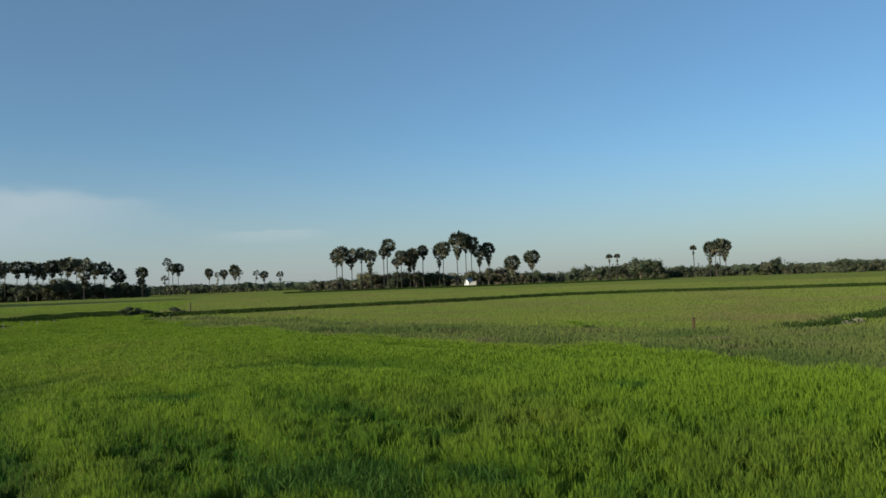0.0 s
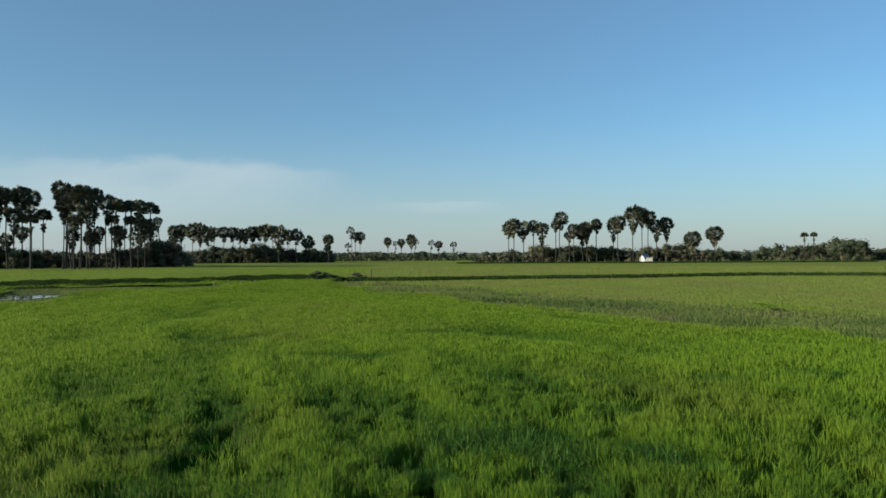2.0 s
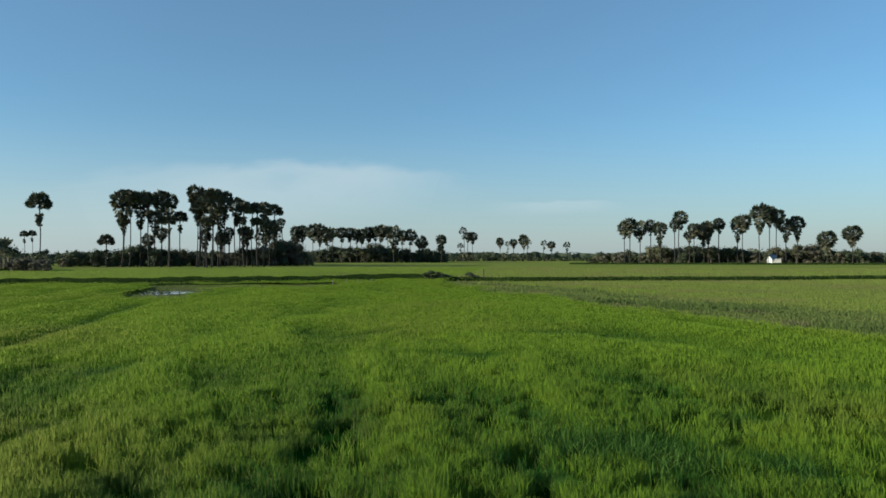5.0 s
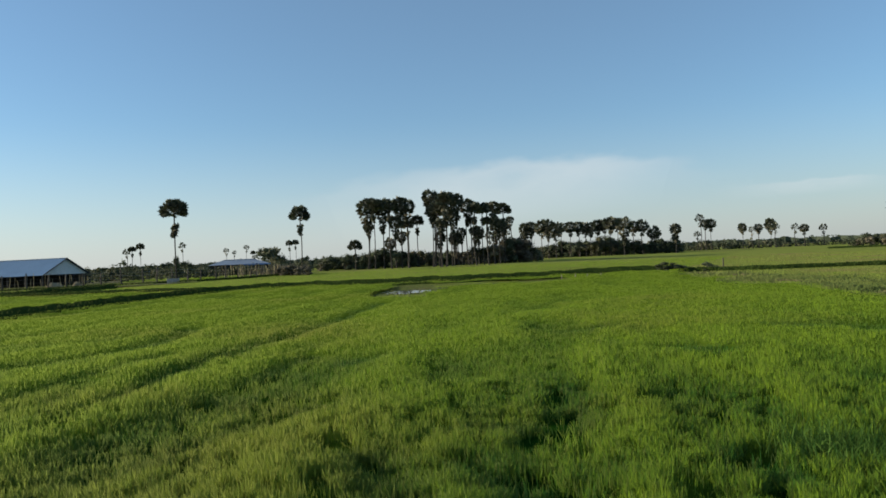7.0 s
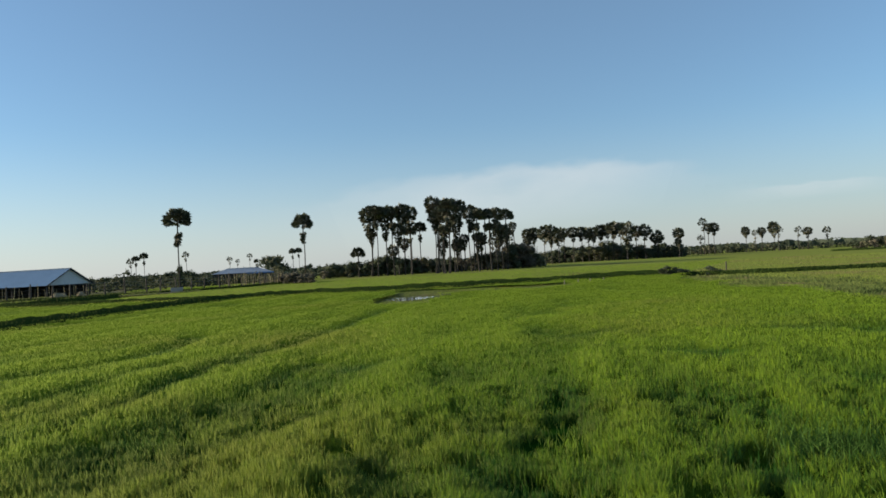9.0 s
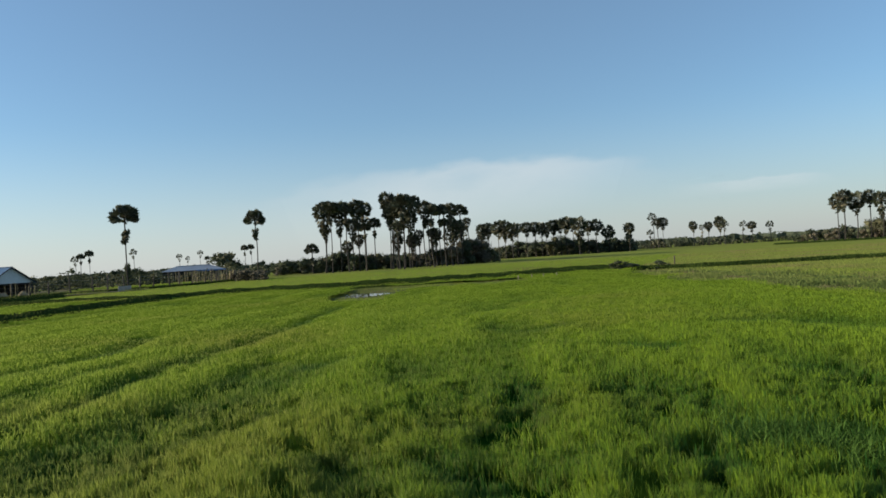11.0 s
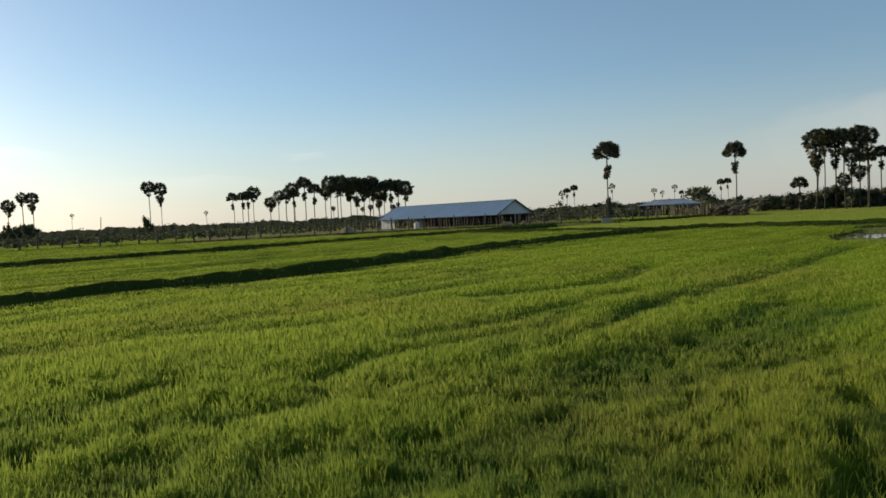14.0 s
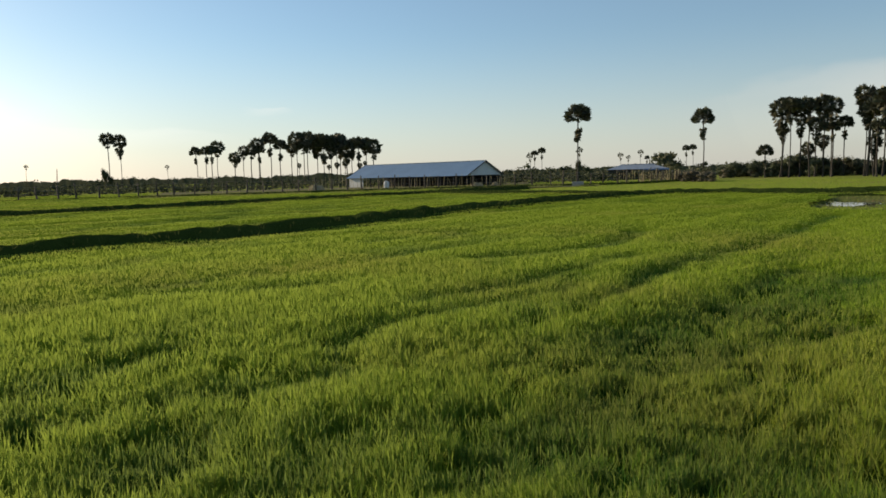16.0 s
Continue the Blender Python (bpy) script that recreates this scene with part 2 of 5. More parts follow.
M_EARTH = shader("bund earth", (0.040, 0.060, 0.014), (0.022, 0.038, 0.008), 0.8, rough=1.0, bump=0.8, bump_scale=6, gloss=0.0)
M_WOOD = shader("weathered post", (0.090, 0.078, 0.062), (0.045, 0.038, 0.030), 3.0, rough=0.9, bump=0.5, jitter=0.35, stretch=(1, 1, 0.2))
M_BAMBOO = shader("dry bamboo", (0.34, 0.28, 0.14), (0.18, 0.15, 0.08), 3.0, rough=0.8, jitter=0.35, stretch=(1, 1, 0.2))
M_STAKE = shader("reddish stake", (0.085, 0.048, 0.026), (0.05, 0.03, 0.018), 6.0, rough=0.9, bump=0.4)
M_ROOF = shader("blue-grey sheet roof", (0.105, 0.185, 0.30), (0.082, 0.148, 0.24), 0.35, rough=0.6, gloss=0.25)
M_ROOF_PALE = shader("faded sheet roof", (0.27, 0.32, 0.38), (0.21, 0.25, 0.31), 0.35, rough=0.65, gloss=0.2)
M_ROOF_BLUE = shader("blue sheet roof", (0.10, 0.22, 0.46), (0.08, 0.17, 0.36), 0.4, rough=0.45, metal=0.1, gloss=0.5)
M_WALL = shader("pale wall", (0.60, 0.61, 0.60), (0.48, 0.48, 0.46), 0.5, rough=0.85, bump=0.15)
M_WHITE = shader("white wall", (0.80, 0.80, 0.78), (0.68, 0.67, 0.63), 1.2, rough=0.8, bump=0.1)
M_DARK = shader("dark timber and wall shade", (0.05, 0.045, 0.04), (0.03, 0.028, 0.025), 2.0, rough=0.9)
M_STONE = shader("pale stone", (0.28, 0.24, 0.18), (0.18, 0.15, 0.11), 3.0, rough=0.95, bump=0.5)
M_TROUGH = shader("stained concrete", (0.38, 0.37, 0.34), (0.24, 0.23, 0.21), 3.0, rough=0.95, bump=0.4)
M_STRAW = shader("old straw", (0.34, 0.29, 0.19), (0.22, 0.18, 0.11), 3.0, rough=1.0, bump=0.8, bump_scale=12, gloss=0.0)
M_YARD = shader("dry yard earth", (0.19, 0.17, 0.105), (0.11, 0.115, 0.06), 0.3, rough=1.0, bump=0.4, bump_scale=4, gloss=0.0)
M_MUD = shader("wet mud", (0.110, 0.122, 0.045), (0.060, 0.072, 0.028), 0.5, rough=0.95, gloss=0.05, bump=0.4, bump_scale=3)
M_WIRE = shader("grey wire", (0.25, 0.25, 0.25), None, 5.0, rough=0.5, metal=0.7)

M_WATER = bpy.data.materials.new("still water")
M_WATER.use_nodes = True
w_bsdf = M_WATER.node_tree.nodes["Principled BSDF"]
w_bsdf.inputs["Base Color"].default_value, w_bsdf.inputs["Roughness"].default_value, w_bsdf.inputs["IOR"].default_value = (0.07, 0.07, 0.06, 1), 0.06, 1.33
w_noise, w_bump = M_WATER.node_tree.nodes.new("ShaderNodeTexNoise"), M_WATER.node_tree.nodes.new("ShaderNodeBump")
w_noise.inputs["Scale"].default_value, w_bump.inputs["Strength"].default_value, w_bump.inputs["Distance"].default_value = 5.0, 0.25, 0.03
M_WATER.node_tree.links.new(w_noise.outputs["Fac"], w_bump.inputs["Height"])
M_WATER.node_tree.links.new(w_bump.outputs[0], w_bsdf.inputs["Normal"])

# ---- plan of the fields ----
BUND_NEAR = [(-12.2, -29.6), (-15.7, -19.1), (-18.3, -11.3), (-19.6, -8.6), (-21.7, -6.1), (-23.6, -3.0), (-26.9, 2.4), (-32.6, 8.1), (-38.1, 15.1), (-43.9, 23.1), (-47.4, 28.7), (-44.4, 33.2), (-40.0, 36.5), (-35.2, 40.5), (-31.1, 45.1), (-26.8, 49.6), (-22.2, 53.1)]
BUND_SECOND = [(-35.2, -40.5), (-40.5, -29.9), (-44.4, -25.1), (-48.0, -16.4), (-55.1, -5.9), (-61.1, 3.3), (-68.6, 14.8), (-75.7, 24.6), (-85.4, 37.0)]
BUND_BRANCH = [(-71.3, 20.2), (-64.2, 24.3), (-57.2, 27.3), (-48.4, 29.5)]
BUND_FENCE = [(-90.0, -75.6), (-97.2, -55.8), (-100.8, -36.0), (-101.2, -13.5), (-101.7, 9.0), (-101.7, 27.0), (-98.5, 40.5), (-94.5, 48.6), (-96.3, 61.2), (-106.2, 75.6), (-115.2, 86.4)]
BUND_FAR = [(-22.4, 53.7), (-17.0, 54.6), (-9.3, 59.4), (0.4, 63.4), (8.9, 69.5), (14.3, 71.7), (22.0, 70.5), (34.2, 67.2), (54.6, 61.6), (83.6, 54.6)]
BUND_TREES = [(-40.0, 178.0), (-15.0, 181.0), (5.0, 180.0), (28.0, 184.0), (60.0, 190.0)]
BUND_DITCH = [(11.4, 23.4), (13.2, 24.2), (14.8, 26.0), (17.9, 28.5), (24.0, 33.0), (34.0, 38.0)]
WEED_STRIP = [(-22.4, 53.7), (-18.8, 51.0), (-12.3, 45.0), (-6.2, 38.5), (0.2, 30.4), (4.4, 26.6), (8.0, 24.2), (12.0, 23.0), (18.0, 21.0), (14.0, 6.0), (9.0, 9.0), (7.0, 12.3), (5.6, 14.3), (4.1, 16.9), (2.0, 18.7), (0.0, 20.2), (-3.5, 25.0), (-6.8, 28.8), (-12.0, 35.0), (-18.0, 44.0)]
RIGHT_FIELD = [(-22.4, 53.7), (-6.5, 39.0), (0.2, 30.4), (4.5, 27.8), (8.0, 24.4), (12.0, 23.2), (18.0, 21.2), (60.0, 10.0), (95.0, 62.0), (38.9, 76.4), (10.0, 79.0), (-10.6, 67.5)]
FAR_FIELD = [(-24.0, 56.0), (-60.0, 185.0), (140.0, 185.0), (140.0, 40.0), (83.6, 54.6), (54.6, 61.6), (34.2, 67.2), (22.0, 70.5), (14.3, 71.7), (8.9, 69.5), (0.4, 63.4), (-9.3, 59.4), (-17.0, 54.6)]
WEST_FIELD = [(-22.0, 54.5), (-31.0, 46.5), (-40.0, 38.3), (-46.0, 33.0), (-50.0, 30.3), (-71.0, 21.8), (-86.0, 38.0), (-97.0, 62.0), (-115.0, 88.0), (-110.0, 140.0), (-60.0, 186.0), (-24.0, 57.0)]
# darker stretches of the rice: from, to, half width
DARK_STRETCHES = [
    (-4.9, 7.9, -3.9, 6.3, 0.40), (-1.5, 6.6, -0.8, 7.0, 0.45), (-4.2, 15.6, -3.0, 16.0, 0.5), (-2.0, 10.3, -1.4, 10.5, 0.3),
    (-5.0, 11.7, -4.2, 11.6, 0.4), (1.0, 10.4, 1.4, 10.5, 0.25), (-0.2, 8.3, 0.1, 8.4, 0.25), (2.6, 11.2, 3.0, 11.1, 0.25),
    (-8.3, 13.5, -7.9, 14.2, 0.5), (-2.0, 6.0, -1.5, 5.5, 0.35), (-0.5, 6.1, -0.3, 5.4, 0.3), (0.1, 6.7, 0.5, 6.3, 0.3),
    (-4.6, 4.1, -3.5, 3.3, 0.4), (-3.7, 4.5, -2.8, 4.1, 0.45), (-4.6, 5.4, -3.9, 6.0, 0.25),
]
# furrows between the sown rows: rice stands lower, their shade painted into its colour: half width, then the line
FURROWS_POND = [
    (0.40, (-20.1, 19.2), (-16.6, 14.3), (-14.4, 11.1), (-12.9, 8.9), (-11.9, 7.1)), (0.35, (-18.4, 10.2), (-15.1, 7.1), (-14.6, 5.0), (-14.4, 3.6)),
    (0.75, (-9.2, 7.8), (-8.6, 6.7), (-7.9, 5.2), (-7.5, 4.0), (-7.0, 3.0), (-6.4, 2.2)), (0.40, (-6.6, 5.2), (-6.4, 4.3), (-6.3, 3.5), (-6.0, 2.4)),
    (0.30, (-12.4, 7.7), (-11.3, 5.9), (-9.6, 4.2), (-9.2, 3.2)), (0.28, (-10.3, 7.9), (-8.8, 5.6)),
]
FURROWS_WEST = [
    (0.32, (-13.0, 6.6), (-12.2, 5.1), (-10.9, 3.4), (-10.4, 2.3), (-10.0, 1.2)), (0.30, (-11.3, 4.6), (-10.0, 3.2), (-9.4, 2.0), (-9.0, 1.2), (-8.5, 0.3), (-8.0, -0.2)),
    (0.35, (-12.2, 0.2), (-12.2, -1.1), (-12.4, -2.6), (-11.4, -3.6)), (0.28, (-8.5, -1.9), (-8.0, -2.3)), (0.36, (-7.0, -0.4), (-6.8, -0.9), (-6.7, -1.6)),
    (0.30, (-6.4, -2.3), (-6.3, -2.7)), (0.40, (-5.7, -1.5), (-5.1, -1.7), (-5.3, -2.0)),
]
FURROWS_NEAR = [
    (0.34, (-6.5, 4.0), (-5.2, 2.2), (-4.5, 1.1), (-4.2, 0.6)), (0.30, (-4.7, 4.2), (-4.0, 3.6), (-3.6, 2.9)), (0.30, (-4.6, 7.7), (-4.0, 6.3), (-4.1, 5.7)),
    (0.38, (-2.7, 5.6), (-2.8, 4.8), (-2.6, 3.7)), (0.28, (-3.8, 5.4), (-3.3, 4.5), (-2.7, 4.2)), (0.45, (-1.8, 7.1), (-1.2, 6.7), (-0.7, 6.6)),
]
RIDGE_LINE = [(-17.0, 17.4), (-15.3, 15.4), (-9.4, 8.9), (-6.9, 6.1), (-5.4, 4.3), (-4.5, 2.9)]
BUNDS = [(BUND_NEAR, 0.55, 0.75), (BUND_SECOND, 0.50, 0.75), (BUND_BRANCH, 0.45, 0.6), (BUND_FENCE, 0.32, 0.8), (BUND_FAR, 0.30, 0.34), (BUND_TREES, 0.4, 0.7), (BUND_DITCH, 0.10, 0.22)]
YARD = [(-91.0, -10.0), (-91.5, 27.0), (-89.0, 40.0), (-88.0, 50.0), (-101.0, 56.0), (-112.0, 50.0), (-150.0, 70.0), (-150.0, -10.0)]
POND_CHANNEL = [(-24.6, 24.4), (-33.5, 35.5)]
POND_WET = [(-30.5, 34.0), (-25.5, 38.5)]
POOLS = [(-28.7, 29.2, 1.25, 2.1), (-28.6, 33.9, 1.2, 1.3), (-26.4, 33.0, 0.5, 0.6)]  # middle, half width, half depth


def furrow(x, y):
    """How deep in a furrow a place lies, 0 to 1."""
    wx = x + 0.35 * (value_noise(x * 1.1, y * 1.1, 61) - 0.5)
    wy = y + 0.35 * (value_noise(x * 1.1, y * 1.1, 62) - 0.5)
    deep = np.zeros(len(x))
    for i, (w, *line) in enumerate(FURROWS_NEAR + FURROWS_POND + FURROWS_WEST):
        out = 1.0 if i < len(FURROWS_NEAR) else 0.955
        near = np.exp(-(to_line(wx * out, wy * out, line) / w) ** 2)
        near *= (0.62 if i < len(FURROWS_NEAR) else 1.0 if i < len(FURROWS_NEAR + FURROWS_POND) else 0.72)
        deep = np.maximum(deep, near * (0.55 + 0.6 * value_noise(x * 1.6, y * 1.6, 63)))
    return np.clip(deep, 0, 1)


def swell(x, y):
    """The rows and waves of the canopy, long in the direction of the pond, -0.5 to 0.5."""
    u, v = -0.56 * x + 0.83 * y, 0.83 * x + 0.56 * y
    v = v + 0.9 * (value_noise(u * 0.25, v * 0.2, 4) - 0.5)
    return value_noise(u * 0.13, v * 0.55, 13) * 0.55 + value_noise(u * 0.35, v * 1.25, 1) * 0.45 - 0.5


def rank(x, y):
    """How dark the rice is toned, 0 to 1: rank patches plus painted shade."""
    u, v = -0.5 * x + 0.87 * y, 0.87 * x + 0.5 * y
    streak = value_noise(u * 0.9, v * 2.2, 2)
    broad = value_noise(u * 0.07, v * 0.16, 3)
    # crests toned light and troughs dark: shade of the swell painted in
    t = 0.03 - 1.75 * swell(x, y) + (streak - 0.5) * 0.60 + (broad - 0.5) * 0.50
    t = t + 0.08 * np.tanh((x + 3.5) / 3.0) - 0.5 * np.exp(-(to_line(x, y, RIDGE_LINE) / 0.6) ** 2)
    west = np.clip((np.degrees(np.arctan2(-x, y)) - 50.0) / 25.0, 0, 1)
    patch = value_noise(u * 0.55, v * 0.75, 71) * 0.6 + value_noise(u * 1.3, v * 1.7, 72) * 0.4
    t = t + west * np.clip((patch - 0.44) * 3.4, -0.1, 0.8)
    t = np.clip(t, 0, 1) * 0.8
    for x0, y0, x1, y1, w in DARK_STRETCHES:
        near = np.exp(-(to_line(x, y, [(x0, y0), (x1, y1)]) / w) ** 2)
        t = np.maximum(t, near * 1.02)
    # furrow shade painted into the tone
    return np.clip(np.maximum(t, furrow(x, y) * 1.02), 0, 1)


def in_pond(x, y, grow=1.0):
    wob = grow * (1 + 0.7 * (value_noise(x * 0.5, y * 0.5, 9) - 0.5))
    return (to_line(x, y, POND_CHANNEL) < 1.5 * wob) | (to_line(x, y, POND_WET) < 2.8 * wob)


# ---- ground ----
def build_ground():
    rings = np.r_[0, np.geomspace(1.5, 60, 60), np.geomspace(64, 4500, 60)]
    seg = 300
    ang = np.linspace(0, 2 * math.pi, seg, endpoint=False)
    xs, ys = (rings[1:, None] * np.cos(ang)).ravel(), (rings[1:, None] * np.sin(ang)).ravel()
    zs = (value_noise(xs * 0.2, ys * 0.2, 5) - 0.5) * 0.06
    verts = np.c_[np.r_[0, xs], np.r_[0, ys], np.r_[0, zs]]
    k = np.arange(seg)
    tris = [np.c_[np.zeros(seg, int), 1 + k, 1 + (k + 1) % seg]]
    for i in range(len(rings) - 2):
        a, b = 1 + i * seg + k, 1 + i * seg + (k + 1) % seg
        tris += [np.c_[a, a + seg, b + seg], np.c_[a, b + seg, b]]
    ob = new("ground", mesh_from("ground", verts, np.concatenate(tris), [M_GROUND]))
    return tagged(ob, "flat green rice fields with dry and muddy patches", "ground", kind="structure")


def ground_material():
    m = bpy.data.materials.new("field ground")
    m.use_nodes = True
    n, l = m.node_tree.nodes, m.node_tree.links
    bsdf = n["Principled BSDF"]
    bsdf.inputs["Roughness"].default_value, bsdf.inputs["Specular IOR Level"].default_value = 1.0, 0.0
    coord = n.new("ShaderNodeTexCoord")

    def noise_of(scale, stretch=(1, 1, 1), turn=0.0, lo=0.35, hi=0.65, detail=5.0):
        mp, no, rg = n.new("ShaderNodeMapping"), n.new("ShaderNodeTexNoise"), n.new("ShaderNodeMapRange")
        mp.inputs["Scale"].default_value, mp.inputs["Rotation"].default_value = stretch, (0, 0, turn)
        no.inputs["Scale"].default_value, no.inputs["Detail"].default_value = scale, detail
        rg.inputs["From Min"].default_value, rg.inputs["From Max"].default_value = lo, hi
        l.new(coord.outputs["Object"], mp.inputs["Vector"])
        l.new(mp.outputs[0], no.inputs["Vector"])
        l.new(no.outputs["Fac"], rg.inputs["Value"])
        return rg.outputs[0]

    def blend(fac, a, b):
        x = n.new("ShaderNodeMix")
        x.data_type = "RGBA"
        l.new(fac, x.inputs["Factor"])
        for key, val in (("A", a), ("B", b)):
            if isinstance(val, tuple):
                x.inputs[key].default_value = (*val, 1)
            else:
                l.new(val, x.inputs[key])
        return x.outputs["Result"]

    green = blend(noise_of(0.06, (1, 1, 1)), (0.245, 0.272, 0.062), (0.190, 0.224, 0.050))
    green = blend(noise_of(0.5, (1, 1, 1)), green, (0.178, 0.208, 0.046))
    dry = blend(noise_of(0.9), (0.20, 0.165, 0.070), (0.13, 0.135, 0.048))
    out = blend(noise_of(0.035, (1, 1.0, 1), 0.4, 0.56, 0.70), green, dry)
    l.new(out, bsdf.inputs["Base Color"])
    return m


M_GROUND = ground_material()
build_ground()


# ---- rice and weeds ----
def blades(x, y, height, width, tone, base=0.0, lean=0.35, bend=0.25):
    """Thin bent leaves, three triangles each."""
    count = len(x)
    phi, tilt = rng.uniform(0, 2 * math.pi, count), rng.normal(0, lean, count)
    ux, uy = np.cos(phi), np.sin(phi)
    psi = rng.uniform(0, 2 * math.pi, count)
    lx, ly = np.cos(psi) * np.abs(tilt), np.sin(psi) * np.abs(tilt)
    v = np.zeros((count, 5, 3), np.float32)
    hw = width / 2
    for k, (s, side) in enumerate(((0, -0.8), (0, 0.8), (0.55, -1), (0.55, 1), (1.0, 0))):
        curve = s + bend * s * s
        v[:, k, 0] = x + lx * height * curve + ux * hw * side
        v[:, k, 1] = y + ly * height * curve + uy * hw * side
        v[:, k, 2] = base + height * s * (1 - 0.25 * np.abs(tilt) * s)
    i = np.arange(count)[:, None] * 5
    tris = np.concatenate([i + np.array(t)[None] for t in ((0, 1, 3), (0, 3, 2), (2, 3, 4))], 1).reshape(-1, 3)
    return v.reshape(-1, 3), tris, np.repeat(tone, 5)


def spikes(x, y, height, width, tone, base, lean=0.2):
    """Single narrow leaf tips for rice further off."""
    count = len(x)
    phi, psi, tilt = rng.uniform(0, 2 * math.pi, count), rng.uniform(0, 2 * math.pi, count), np.abs(rng.normal(0, lean, count))
    v = np.zeros((count, 3, 3), np.float32)
    for k, side in ((0, -0.5), (1, 0.5)):
        v[:, k] = np.c_[x + np.cos(phi) * width * side, y + np.sin(phi) * width * side, base]
    v[:, 2] = np.c_[x + np.cos(psi) * tilt * height * 1.4, y + np.sin(psi) * tilt * height * 1.4, base + height]
    return v.reshape(-1, 3), np.arange(count * 3).reshape(-1, 3), np.repeat(tone, 3)


def sow(count, r0, r1, a0=-42.0, a1=136.0):
    """Places that thin out with the distance from the standpoint, and that distance."""
    r = r0 * (r1 / r0) ** rng.random(count)
    a = np.radians(rng.uniform(a0, a1, count))
    return -np.sin(a) * r, np.cos(a) * r, r


def canopy(x, y):
    """Height of the rice canopy over the ground, and how dark it is toned."""
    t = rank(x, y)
    wave = swell(x, y)
    lump = value_noise(x * 1.5, y * 1.5, 11) * 0.6 + value_noise(x * 3.7, y * 3.7, 12) * 0.4 - 0.5
    calm = np.clip(9.0 / np.hypot(x, y), 0.3, 1.0)
    even = np.clip((np.degrees(np.arctan2(-x, y)) - 50.0) / 25.0, 0, 1)
    h = 0.33 + (0.17 - 0.06 * even) * wave + (0.055 - 0.035 * even) * lump * calm - 0.06 * t - 0.09 * furrow(x, y) * np.clip(np.hypot(x, y) / 8.0 - 0.25, 0.15, 1.0) + 0.06 * np.exp(-(to_line(x, y, RIDGE_LINE) / 0.7) ** 2)
    h = np.maximum(h, 0.22)
    thin = inside(x, y, RIGHT_FIELD) | inside(x, y, FAR_FIELD) | inside(x, y, WEST_FIELD)
    h = np.where(thin, 0.085 + 0.03 * wave + 0.03 * lump * calm, h)
    t = np.where(thin, 0.3 + 0.4 * (t - 0.3), t)
    return h, t


def in_weeds(x, y):
    return inside(x + 2.4 * (value_noise(x * 0.45, y * 0.45, 17) - 0.5) + 1.2 * (value_noise(x * 1.3, y * 1.3, 18) - 0.5), y + 1.6 * (value_noise(x * 0.6, y * 0.6, 19) - 0.5), WEED_STRIP)


def no_rice(x, y):
    bare = in_pond(x, y, 0.9) | in_weeds(x, y) | inside(x, y, YARD)
    for line, h, w in BUNDS:
        bare |= to_line(x, y, line) < w * 0.8
    return bare


